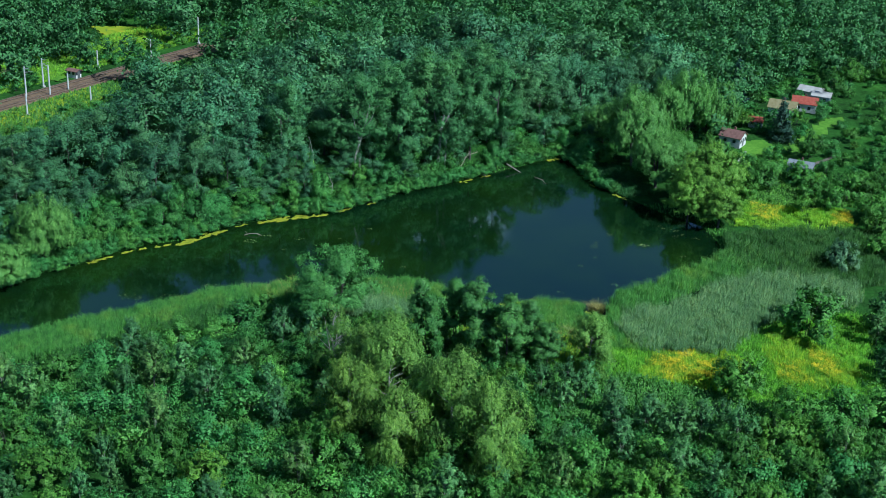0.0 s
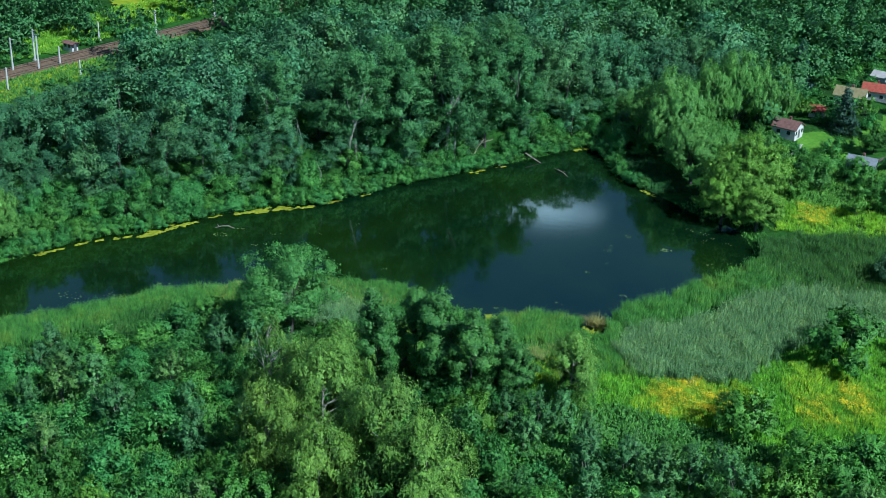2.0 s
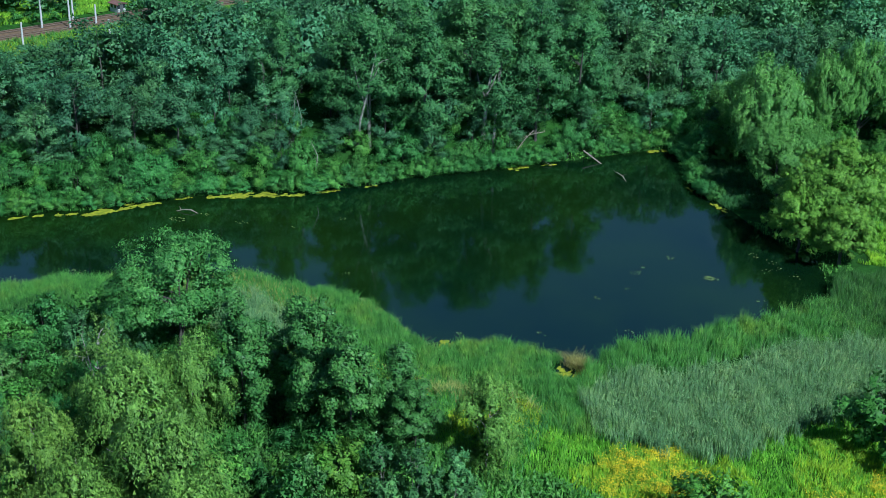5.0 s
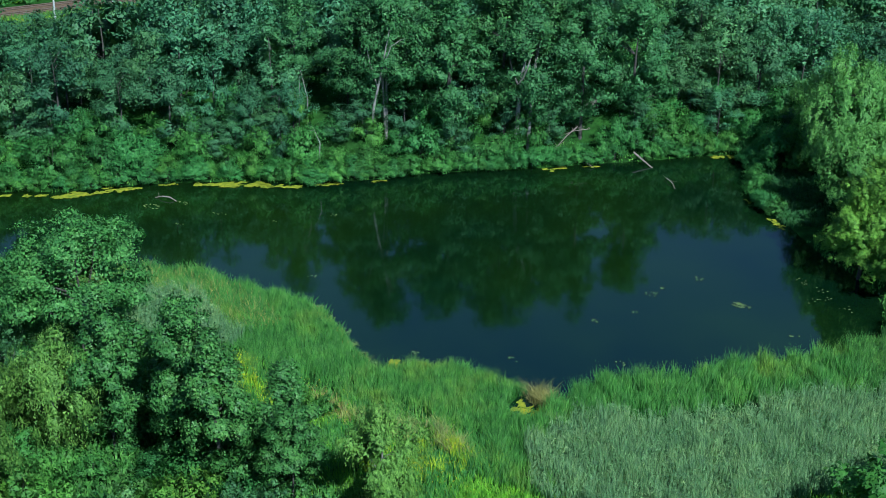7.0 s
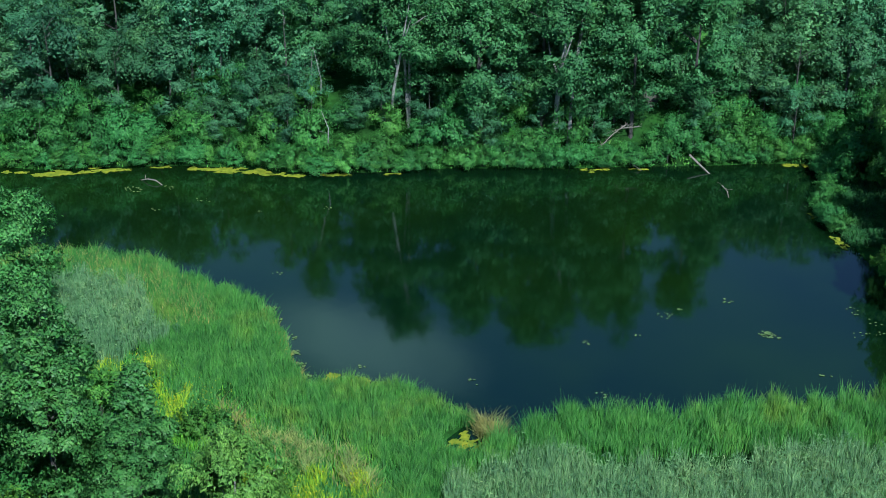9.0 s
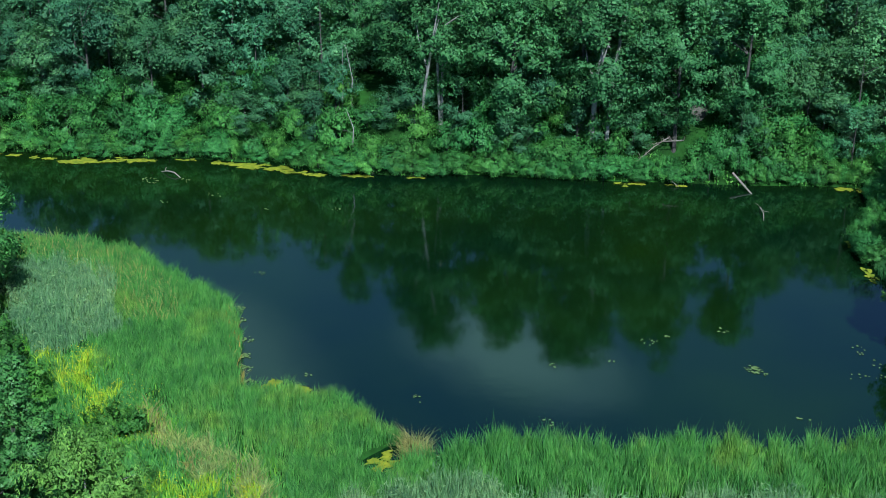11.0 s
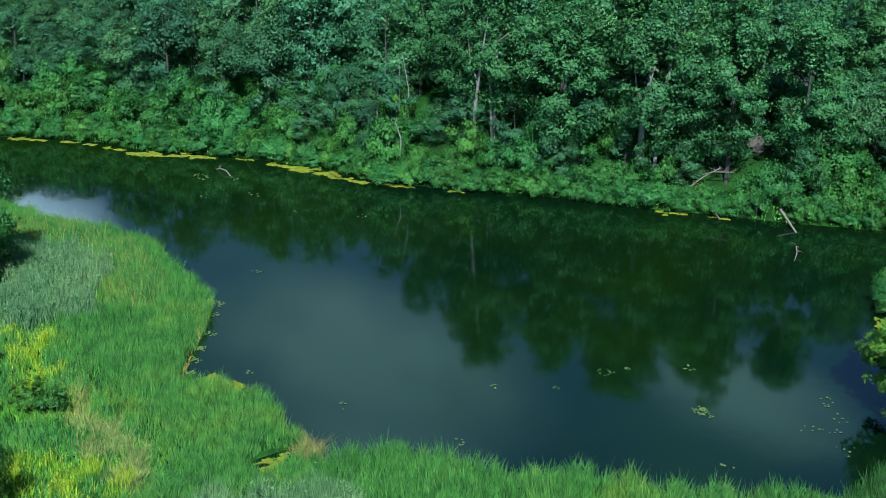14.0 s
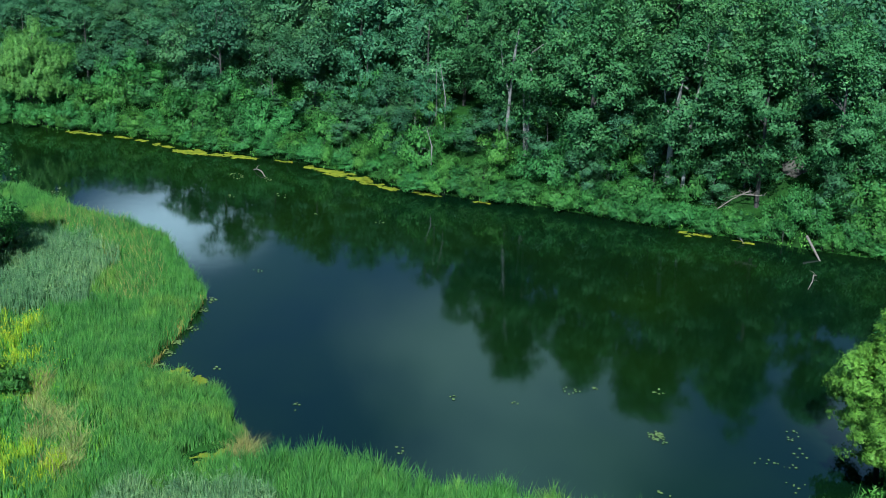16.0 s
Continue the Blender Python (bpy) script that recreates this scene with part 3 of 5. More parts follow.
# shrubs that line the far bank
rs = np.random.RandomState(11)
BANK = lambda x, y: (shore_distance(x, y) > 0.1) & (shore_distance(x, y) < 9) & (far_side(x, y) > -3) & (x < 24) & inside(x, y, PLAN)
for x, y in scatter(rs, -112, -30, 24, 100, 2.9, BANK):
    d = float(shore_distance(np.array([x]), np.array([y]))[0])
    if not clear_of(x, y, SAND_VIEW_SPOTS):
        continue
    if d > 3.2 and rs.random_sample() < 0.45:
        plant("locust", x, y, rs.uniform(0.42, 0.72), wide=rs.uniform(0.55, 0.85))
    else:
        plant("shrub", x, y, rs.uniform(0.45, 0.95) if d < 2.4 else rs.uniform(0.7, 1.45), wide=rs.uniform(0.5, 0.85) if d < 2.4 else rs.uniform(0.7, 1.1))

for (x0, y0), (x1, y1) in zip(POND[1:24], POND[2:25]):
    run = math.hypot(x1 - x0, y1 - y0)
    for q in np.arange(0.4, run, 1.9):
        x, y = x0 + (x1 - x0) * q / run, y0 + (y1 - y0) * q / run
        x, y = x - (y1 - y0) / run * 0.5 + rs.normal(0, 0.25), y + (x1 - x0) / run * 0.5 + rs.normal(0, 0.25)
        if clear_of(x, y, SAND_VIEW_SPOTS[:1]) and rs.random_sample() < 0.92:
            plant("shrub", x, y, rs.uniform(0.30, 0.75), wide=rs.uniform(0.38, 0.66))

# plan direction of the camera's early view towards the railway
VIEW_DIR = np.array((-0.41, 0.91))


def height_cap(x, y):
    """Caps trees so the camera sees railway and fields; the cap rises with distance."""
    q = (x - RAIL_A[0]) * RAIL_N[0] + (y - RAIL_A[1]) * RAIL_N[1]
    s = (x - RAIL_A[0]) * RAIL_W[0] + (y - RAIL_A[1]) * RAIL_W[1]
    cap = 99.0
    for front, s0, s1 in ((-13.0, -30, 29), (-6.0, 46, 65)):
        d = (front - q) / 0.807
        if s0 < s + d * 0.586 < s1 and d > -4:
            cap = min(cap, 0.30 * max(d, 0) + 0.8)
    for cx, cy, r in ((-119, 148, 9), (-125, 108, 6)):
        d = (cx - x) * VIEW_DIR[0] + (cy - y) * VIEW_DIR[1]
        if d > 0 and abs((cx - x) * VIEW_DIR[1] - (cy - y) * VIEW_DIR[0]) < r:
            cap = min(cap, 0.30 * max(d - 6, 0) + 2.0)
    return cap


for x, y, s in ((-6.5, 83.5, 1.1), (-4.0, 87.0, 1.3), (-9.0, 87.5, 1.4), (-1.5, 84.0, 1.2), (-7.5, 91.5, 1.6)):
    plant("shrub", x, y, s)

# the wood behind them
WOOD = lambda x, y: (shore_distance(x, y) > 6.5) & (far_side(x, y) > 4) & (far_side(x, y) < 66) & (x < 50) & (rail_gap(x, y) < -9) & ~inside(x, y, RAIL_VIEW) & ~inside(x, y, RAIL_GAP) & inside(x, y, PLAN) & ~inside(x, y, GARDENS)
for x, y in scatter(rs, -130, -40, 52, 150, 5.3, WOOD):
    s = float(far_side(np.array([x]), np.array([y]))[0])
    u = (x + 89) * 0.789 + (y + 1) * 0.615
    if not clear_of(x, y, SAND_VIEW_SPOTS + VOIDS) or not clear_of(x, y, [(a, b, 3.4) for a, b, _ in POPLARS]) or math.hypot(x - 32, y - 72) < 9 or math.hypot(x - 44, y - 98) < 9:
        continue
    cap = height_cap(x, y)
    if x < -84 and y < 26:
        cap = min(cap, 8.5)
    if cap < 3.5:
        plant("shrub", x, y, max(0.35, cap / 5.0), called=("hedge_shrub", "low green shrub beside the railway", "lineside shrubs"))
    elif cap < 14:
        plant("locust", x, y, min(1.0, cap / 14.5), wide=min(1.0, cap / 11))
    elif 62 < u < 125 and 18 < s < 42 and rs.random_sample() < 0.3:
        plant("poplar", x, y, rs.uniform(0.7, 0.85))
    elif s < 26:
        plant("locust", x, y, rs.uniform(0.72, 1.2) * (0.72 if s < 11 else 1.0))
    else:
        plant("hind_locust", x, y, rs.uniform(0.72, 1.28))


# woods further off, which nobody could count
def far_woods():
    rs = np.random.RandomState(23)
    protos = [crown_arrays(500 + k, 13.5, 0.5, 4.4, 18, "round", 640, 0.74, 0.85, puff=(0.24, 0.44))[0] for k in range(4)]
    def keep(x, y):
        back = ((far_side(x, y) >= 64) | ((x >= 50) & (y > 100))) & (rail_gap(x, y) < -9) & ~inside(x, y, RAIL_VIEW) & ~inside(x, y, RAIL_GAP)
        west = (rail_gap(x, y) > 11) & (rail_gap(x, y) < 120)
        field = (np.hypot((x + 118.8) / 9, (y - 148) / 11) < 1) | (np.hypot((x + 124.5) / 6, (y - 108) / 10) < 1) | (np.hypot((x + 138) / 4, (y - 107) / 6) < 1)
        return (back | west) & ~field & inside(x, y, PLAN) & ~inside(x, y, GARDENS) & (x < 160)
    vs, fs, ns, off = [], [], [], 0
    for x, y in scatter(rs, -260, -10, 160, 310, 7.0, keep, 1250):
        v, f, q = protos[rs.randint(4)]
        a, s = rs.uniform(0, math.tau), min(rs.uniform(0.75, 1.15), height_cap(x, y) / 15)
        c, n = math.cos(a) * s, math.sin(a) * s
        w = np.c_[v[:, 0] * c - v[:, 1] * n + x, v[:, 0] * n + v[:, 1] * c + y, v[:, 2] * s + land1(x, y)]
        ns.append(np.c_[(q[:, 0] * c - q[:, 1] * n) / s, (q[:, 0] * n + q[:, 1] * c) / s, q[:, 2]])
        vs.append(w), fs.append(f + off)
        off += len(v)
    ob = new("far_wood", fast_mesh("far_wood", np.concatenate(vs), np.concatenate(fs), LEAF_FAR, np.concatenate(ns)))
    tagged(ob, "dense mixed green woodland stretching into the distance", "woodland", "", "stuff")


far_woods()

# willows on the eastern shore
for x, y, s, v, w in ((46.6, 52.3, 1.0, 1, 0.97), (41.2, 47.0, 0.60, 2, 0.66), (47.8, 43.6, 0.55, 0, 0.60)):
    plant("willow", x, y, s, v, wide=w)
for x, y, s, v, w in ((30.6, 79.5, 1.30, 0, 0.98), (39, 97, 1.05, 1, 0.56), (45, 100, 1.12, 2, 0.56), (50.5, 102, 1.05, 0, 0.52), (55, 106, 0.92, 1, 0.46), (23.5, 93, 0.7, 1, 0.6), (35.5, 66.0, 0.80, 2, 0.72), (40.0, 72.0, 0.75, 1, 0.6), (-94.0, -8.0, 0.55, 1, 0.55), (-90.5, 1.0, 0.95, 0, 0.7)):
    plant("willow_cool", x, y, s, v, wide=w)
for x, y, s in ((64, 75, 1.2), (75, 57, 1.1), (68, 54, 0.8), (72, 64, 1.1), (60, 67, 1.2), (80, 64, 1.2), (70, 72, 1.1), (56, 63, 1.0), (57, 73, 1.2), (52, 79, 1.3),
                (41, 61, 1.0), (24, 80, 0.7), (20, 84, 0.9), (47, 70, 1.2), (44, 78, 1.2), (50, 86, 1.1), (42, 87, 1.2), (36, 88, 1.2), (53, 70, 1.2), (83, 52, 1.1), (82, 42, 1.0), (80, 30, 1.0)):
    plant("bush", x, y, s)

# trees between the drone and the pond
plant("maple", -28.6, -19.6, 1.06, 0, 40, wide=1.05)
for x, y, s, v in ((-26.3, -40.3, 1.05, 9), (-19.9, -45.0, 1.02, 1), (-15.6, -50.5, 1.12, 2), (-5.0, -60.5, 1.24, 0), (-17.0, -36.0, 0.92, 1), (1.0, -66.0, 1.1, 2), (-21.0, -59.0, 1.0, 0), (-13.0, -64.0, 1.0, 1), (17.0, -31.0, 0.80, 2)):
    plant("bare_birch" if v == 9 else "birch", x, y, s, v, wide=1.0 * s)
for x, y, s, v in ((-11.4, -34.0, 1.28, 0), (-6.6, -29.0, 1.16, 1), (-2.6, -32.6, 1.28, 2), (3.0, -35.5, 1.2, 0), (6.5, -30.5, 0.95, 1), (9.6, -34.0, 0.8, 2)):
    plant("alder", x, y, s, v, wide=1.02 * min(s, 1.1))
for x, y, s in ((2.2, -17.9, 0.5), (0.2, -19.0, 0.6), (42.5, -35.0, 1.5), (58.2, -10.4, 1.75), (50.4, -45.2, 1.3), (57.9, -43.9, 1.3), (64.0, -41.0, 1.2), (-20.5, -20.5, 0.95), (-14.5, -21.5, 0.9),
                (-8.0, -22.5, 0.85), (1.5, -25.5, 0.8), (-16.0, -27.0, 1.0)):
    plant("bush", x, y, s)
plant("shrub", 5.5, -56.5, 2.3, wide=1.6)
plant("shrub", -46, -24, 1.3)
for x, y, s in ((20.6, -45.2, 0.95), (25.9, -50.1, 0.95), (30.2, -54.1, 1.15), (13.3, -42.3, 1.05), (34.5, -50.8, 1.0), (20.7, -52.3, 1.1), (12.2, -48.5, 1.0), (27.1, -46.8, 0.75), (38.5, -46.0, 0.7), (16.5, -39.5, 0.95), (9.0, -41.0, 0.9)):
    plant("sapling", x, y, s)
plant("silver", -31.3, -13.6, 1.1, 0)
plant("silver", 71, 23, 1.4, 1)


# scrub on the near side
BED = np.array([(-92, -34), (-72, -21), (-59, -11), (-52, -5), (-38, 3), (-24, 5), (-8, 0), (1, -6), (8, -1), (20, -2), (24, 5), (38, 17), (48, 29), (64, 36), (84, 44),
                (84, 14), (72, -2), (66, -30), (46, -36), (25, -29), (14, -23), (9.5, -22), (1.7, -20), (-7, -18), (-21, -16), (-28, -14), (-37, -15), (-47, -17), (-60, -28), (-77, -44)], float)


def scrub_area(x, y):
    return (far_side(x, y) < -6) & (shore_distance(x, y) > 2) & ~inside(x, y, BED) & inside(x, y, PLAN) & ~((x > -30) & (x < 24) & (y > -30))


DARK_GAPS = [(-2.7, -39.0, 3.2), (0.0, -43.0, 3.0), (-32.5, -37.0, 2.6), (-13.5, -43.0, 2.4)]
taken = [(o.location.x, o.location.y) for o in scene.objects if o.get("category") in ("tree", "shrub") and o.location.y < -8]
rs = np.random.RandomState(31)
for x, y in scatter(rs, -92, -84, 106, 75, 3.9, lambda x, y: scrub_area(x, y) & ((y < 0) | (x > 84))):
    if any(math.hypot(x - a, y - b) < 2.8 for a, b in taken) or not clear_of(x, y, DARK_GAPS):
        continue
    if 8 < x < 68 and y > -43 or x < -47 and y > -44 + 0.75 * (x + 77):
        continue
    k = rs.random_sample()
    kind = "shrub" if k < 0.3 + 0.3 * (x < -25) else "bush" if k < 0.78 else "sapling"
    size = rs.uniform(0.55, 1.2) * (0.75 if 8 < x < 68 and y > -50 else 1.0)
    plant("low_shrub" if kind == "shrub" and (y < -48 or x > 70) else kind, x, y, size, called=("thicket_shrub", "bright leafy shrub in the near thicket", "thicket shrubs") if kind == "shrub" else None)


def blades(rs, xs, ys, height, width, lean=0.35, rough=1.0):
    """Upright bent blades, three triangles each, turned more or less to the light."""
    n = len(xs)
    z = np.maximum(land(xs, ys), -0.4)
    a = math.atan2(SUN_DIR.y, SUN_DIR.x) + rs.uniform(-1.3, 1.3, n)
    b = rs.uniform(0, math.tau, n)
    clump = np.sin(xs * 0.9 + 2 * np.sin(ys * 0.35)) * np.cos(ys * 0.8 + 1.7 * np.sin(xs * 0.3))
    fine = np.sin(xs * 3.1 + 1.3 * np.sin(ys * 2.3)) * np.cos(ys * 3.4 + 1.1 * np.sin(xs * 1.9))
    h = height * rs.uniform(0.65, 1.12, n) * (1 + rough * (0.30 * clump + 0.22 * fine))
    w = width * rs.uniform(0.7, 1.3, n)
    bend = lean * h * rs.uniform(0.2, 1.0, n)
    root = np.c_[xs, ys, z]
    face = np.c_[np.cos(a), np.sin(a), 0 * a]
    side = np.c_[-np.sin(a), np.cos(a), 0 * a] * w[:, None] / 2
    tip = np.c_[np.cos(b) * bend, np.sin(b) * bend, h]
    mid = np.c_[np.cos(b) * bend * 0.3, np.sin(b) * bend * 0.3, h * 0.58]
    v = np.stack([root - side, root + side, root + mid + side * 0.9, root + mid - side * 0.9, root + tip], 1).reshape(-1, 3)
    i = np.arange(n)[:, None] * 5
    soft = face * 0.65 + (0, 0, 0.55) + rs.normal(size=(n, 3)) * 0.34
    soft /= np.linalg.norm(soft, axis=1, keepdims=True)
    return v, np.concatenate([i + (0, 1, 2), i + (0, 2, 3), i + (3, 2, 4)], 0), np.repeat(soft, 5, 0)


def tufts(rs, c, length, width, up=1.0):
    """Loose small leaves or flower heads at the given places."""
    n = rs.normal(size=c.shape) * 0.6 + (0.25, -0.25, up)
    v, f = cards(c, n, np.full(len(c), length), np.full(len(c), width), rs)
    n /= np.linalg.norm(n, axis=1, keepdims=True)
    return v, f, np.repeat(n, 3, 0)


def fill(rs, poly, per_m2, clear=None):
    poly = np.array(poly, float)
    (x0, y0), (x1, y1) = poly.min(0), poly.max(0)
    n = int((x1 - x0) * (y1 - y0) * per_m2)
    xs, ys = rs.uniform(x0, x1, n), rs.uniform(y0, y1, n)
    ok = inside(xs, ys, poly)
    if clear is not None:
        ok &= clear(xs, ys)
    return xs[ok], ys[ok]


def joined(parts):
    vs, fs, ns, off = [], [], [], 0
    for v, f, n in parts:
        vs.append(v), fs.append(f + off), ns.append(n)
        off += len(v)
    return np.concatenate(vs), np.concatenate(fs), np.concatenate(ns)


def stand(name, mat, arrays, label, category):
    return tagged(new(name, fast_mesh(name, arrays[0], arrays[1], mat, arrays[2])), label, category, "", "stuff")


WET = lambda x, y: shore_distance(x, y) > -0.25 - 1.1 * np.sin(x * 1.1 + 1.5 * np.sin(y * 0.7)) * np.cos(y * 0.9 + x * 0.3)
GREY = [(22.9, -12.5), (25.5, -18.9), (42.9, -20.1), (52.2, -5.5), (64.1, -0.9), (71.7, 7.1), (72.7, 14.1), (56.1, 17.7), (44.3, 10.5), (35.0, -0.6), (26.1, -4.6)]
GREY_B = [(-36.4, -9.6), (-33.9, -3.2), (-25.7, -2.2), (-15.8, -8.0), (-14.2, -15.2), (-20.5, -16.2)]
rs = np.random.RandomState(41)
CAT = [[(-60, -12), (-52, -3.5), (-46, -1.5), (-38, 3.5), (-32, 6), (-24, 5.3), (-14, 4.8), (-8, 1), (-4, -2.2), (1, -6), (2, -14), (-12, -14), (-24, -12), (-36, -15), (-48, -16)],
       [(1, -6), (4, -2.5), (8, -0.5), (13, -0.6), (17, -1), (20, -3), (20.5, -9), (21.5, -13), (12, -13), (2, -14)],
       [(21.5, 0), (23.5, 5.5), (28, 7), (32, 12), (38, 18), (43.5, 24), (48, 29), (48, 38), (56, 41), (62, 30), (56, 18), (43, 12), (34, 2), (24, -6), (21, -7)],
       [(-92, -36), (-80, -24), (-64.5, -12.5), (-59, -9), (-56, -5), (-52, -9), (-60, -20), (-77, -36), (-86, -44)]]
CAT.append([(55, 41), (60, 31), (58, 19), (73, 13), (84, 18), (84, 45), (64, 42)])
CAT.append([(17, -5), (27, -3), (28.5, -20), (17, -20)])
in_any = lambda x, y, polys: np.logical_or.reduce([inside(x, y, np.array(p, float)) for p in polys])
wave = lambda x, y: 1.3 * np.sin(x * 0.75 + 1.7 * np.sin(y * 0.5)) * np.cos(y * 0.7 + x * 0.25) + 0.7 * np.sin(x * 2.1 + y * 1.3)
GREYS = lambda x, y: in_any(x + wave(x, y), y + wave(y, x), [GREY, GREY_B])
TUFT = lambda x, y: np.hypot(x - 19.0, (y + 4.4) * 0.8) < 2.5
bright, shade = [], []
for poly in CAT:
    xs, ys = fill(rs, poly, 80, lambda x, y: WET(x, y) & ~GREYS(x, y) & ~TUFT(x, y) & ((y > -12.5 + 1.6 * wave(x, y) + rs.normal(0, 1.0, x.shape)) | (x < -28) | (x > 20)) & (np.sin(x * 1.9 + 2 * np.sin(y * 1.2)) * np.cos(y * 1.7) + rs.uniform(-0.6, 1.4, x.shape) > -0.25))
    dark = xs + 0.6 * ys + wave(xs, ys) + rs.normal(0, 5, xs.shape) > 64
    east = ~dark & (xs > 20.5)
    bright.append(blades(rs, xs[~dark & ~east], ys[~dark & ~east], 1.6, 0.050, 0.6, 0.8))
    bright.append(blades(rs, xs[east], ys[east], 1.9, 0.052, 0.5, 1.5))
    shade.append(blades(rs, xs[dark], ys[dark], 1.9, 0.06, 0.4, 1.1))
stand("cattail_bed", CATTAIL, joined(bright), "tall bright green cattails along the pond edge", "reeds")
stand("cattail_bed", CATTAIL_DARK, joined(shade), "dark green cattails on the eastern shore", "reeds")
arr = []
for poly in ([(18, -22), (48, -24), (77, 4), (77, 18), (54, 21), (20, 0)], [(-46, -18), (-12, -18), (-12, 4), (-32, 5), (-46, -2)]):
    xs, ys = fill(rs, poly, 36, lambda x, y: WET(x, y) & GREYS(x, y))
    arr.append(blades(rs, xs, ys, 2.4, 0.055))
    c = np.c_[xs, ys, land(xs, ys) + 1.4 + rs.uniform(-0.6, 1.0, len(xs))]
    arr.append(tufts(rs, c[::2], 0.40, 0.13, 0.25))
plumes = []
for poly in (GREY,):
    xs, ys = fill(rs, poly, 13, lambda x, y: WET(x, y) & GREYS(x, y))
    plumes.append(blades(rs, xs, ys, 2.7, 0.05, 0.3))
stand("reed_plumes", LEAF_SILVER, joined(plumes), "pale feathery plumes over the reed bed", "reeds")
stand("reed_bed", REED, joined(arr), "grey-green common reed swaying in a dense bed", "reeds")
FLOWERY = [(22.7, -17.7), (25.6, -18.1), (43.1, -18.9), (52.4, -4.0), (63.5, 0.4), (70.9, 0.3), (66.4, -31.2), (58.6, -33.5), (47.4, -36.5), (25.8, -29.5), (20, -31), (8, -30), (-4, -25), (-16, -20), (-26, -16), (-24, -12.5), (-14, -12.5), (1, -13), (12, -13), (21.5, -13)]
xs, ys = fill(rs, FLOWERY, 42, lambda x, y: ~GREYS(x, y))
west = (xs < 21) & (np.sin(xs * 0.55 + 2.0 * np.sin(ys * 0.4)) * np.cos(ys * 0.6) + rs.uniform(-0.7, 0.7, xs.shape) > -0.35)
stand("herb_patch", CATTAIL, joined([blades(rs, xs[west], ys[west], 1.15, 0.085, 0.6)]), "mid-green tall herbs behind the cattails", "meadow")
xs, ys = xs[~west], ys[~west]
xs, ys = xs + rs.normal(0, 0.8, xs.shape), ys + 1.2 * wave(ys, xs) + rs.normal(0, 0.8, xs.shape)
stand("meadow", MEADOW, joined([blades(rs, xs, ys, 1.0, 0.075, 0.6)]), "lush bright green meadow of tall weeds", "meadow")
EASTM = [(51, 45), (51, 60), (56, 62), (63.1, 58.7), (79.1, 56.3), (77.4, 44.2), (62.8, 42.4)]
xs, ys = fill(rs, EASTM, 34)
xs, ys = xs + wave(ys, xs), ys + wave(xs, ys)
stand("meadow", MEADOW, joined([blades(rs, xs, ys, 0.9, 0.075, 0.6)]), "light green tall weeds beside the eastern shore", "meadow")


def flower_heads(polys, per_m2, size=0.15, loose=0.35):
    out = []
    for poly in polys:
        xs, ys = fill(rs, poly, per_m2, lambda x, y: np.sin(x * 0.8 + 2 * np.sin(y * 0.6)) * np.cos(y * 0.9 + np.sin(x)) + rs.uniform(-0.8, 0.8, x.shape) > 0.05)
        xs, ys = xs + wave(xs, ys) + rs.normal(0, loose, xs.shape), ys + wave(ys, xs) + rs.normal(0, loose, xs.shape)
        c = np.c_[xs, ys, land(xs, ys) + rs.uniform(0.95, 1.35, len(xs))]
        out.append(tufts(rs, c, size, size * 0.85))
    return joined(out)


stand("goldenrod", GOLD, flower_heads([[(27.8, -23.5), (31.5, -21.0), (37.0, -20.6), (41.8, -24.5), (40.5, -29.6), (34.7, -31.6), (29.5, -30.5)],
      [(57.5, -17.0), (60.5, -18.0), (62.3, -24.2), (60.4, -28.4), (57.0, -26.0)], [(50.8, -24.0), (54.0, -23.0), (55.0, -28.5), (51.5, -29.5)],
      [(56.1, 57.3), (63.0, 55.8), (61.0, 47.2), (56.5, 48.0)],
      [(74.4, 53.7), (78.9, 54.7), (77.5, 45.1), (74.4, 45.8)]], 85, 0.14), "yellow goldenrod in full flower in the meadow", "flowers")

arr = []
for poly in ([(26.5, -25.0), (33.0, -19.0), (43.8, -21.5), (44.5, -32.0), (34.7, -33.0), (28.0, -31.0)], [(49.4, -12.5), (57.6, -10.0), (65.0, -22.2), (63.0, -29.0), (51.0, -31.0)]):
    xs, ys = fill(rs, poly, 40)
    arr.append(blades(rs, xs + wave(ys, xs), ys + wave(xs, ys), 1.15, 0.085, 0.5))
stand("goldenrod_stems", GOLD_LEAF, joined(arr), "yellow-green stems and leaves of goldenrod", "flowers")
stand("yellow_herbs", GOLD, flower_heads([[(-22, -17), (-12, -12.8), (0, -13), (6, -18), (-4, -20.5)], [(8, -22), (16, -18), (22, -22), (18, -29), (10, -28)]], 10, 0.10, 0.9), "scattered pale yellow flowers in the weeds", "flowers")

# herbs and brambles at the foot of the wooded banks
xs, ys = fill(rs, [(-112, -40), (-95, 10), (-30, 62), (8, 96), (30, 86), (58, 40), (47, 30), (34, 40), (18, 60), (10, 72), (-20, 48), (-60, 15), (-90, -10)], 2.5,
              lambda x, y: (shore_distance(x, y) > -0.25) & (shore_distance(x, y) < 4.5) & ((far_side(x, y) > -4) | (x > 14)) & (np.hypot(x + 64.8, y - 24.8) > 1.6) & ~((x > 18) & (y > 56) & (x + y > 88)))
stand("bank_herbs", LEAF_SCRUB, joined([blades(rs, xs, ys, 0.55, 0.12, 0.9), tufts(rs, np.c_[xs, ys, land(xs, ys) + rs.uniform(0.1, 0.6, len(xs))], 0.35, 0.25)]),
      "low green herbs and brambles at the water's edge", "undergrowth")

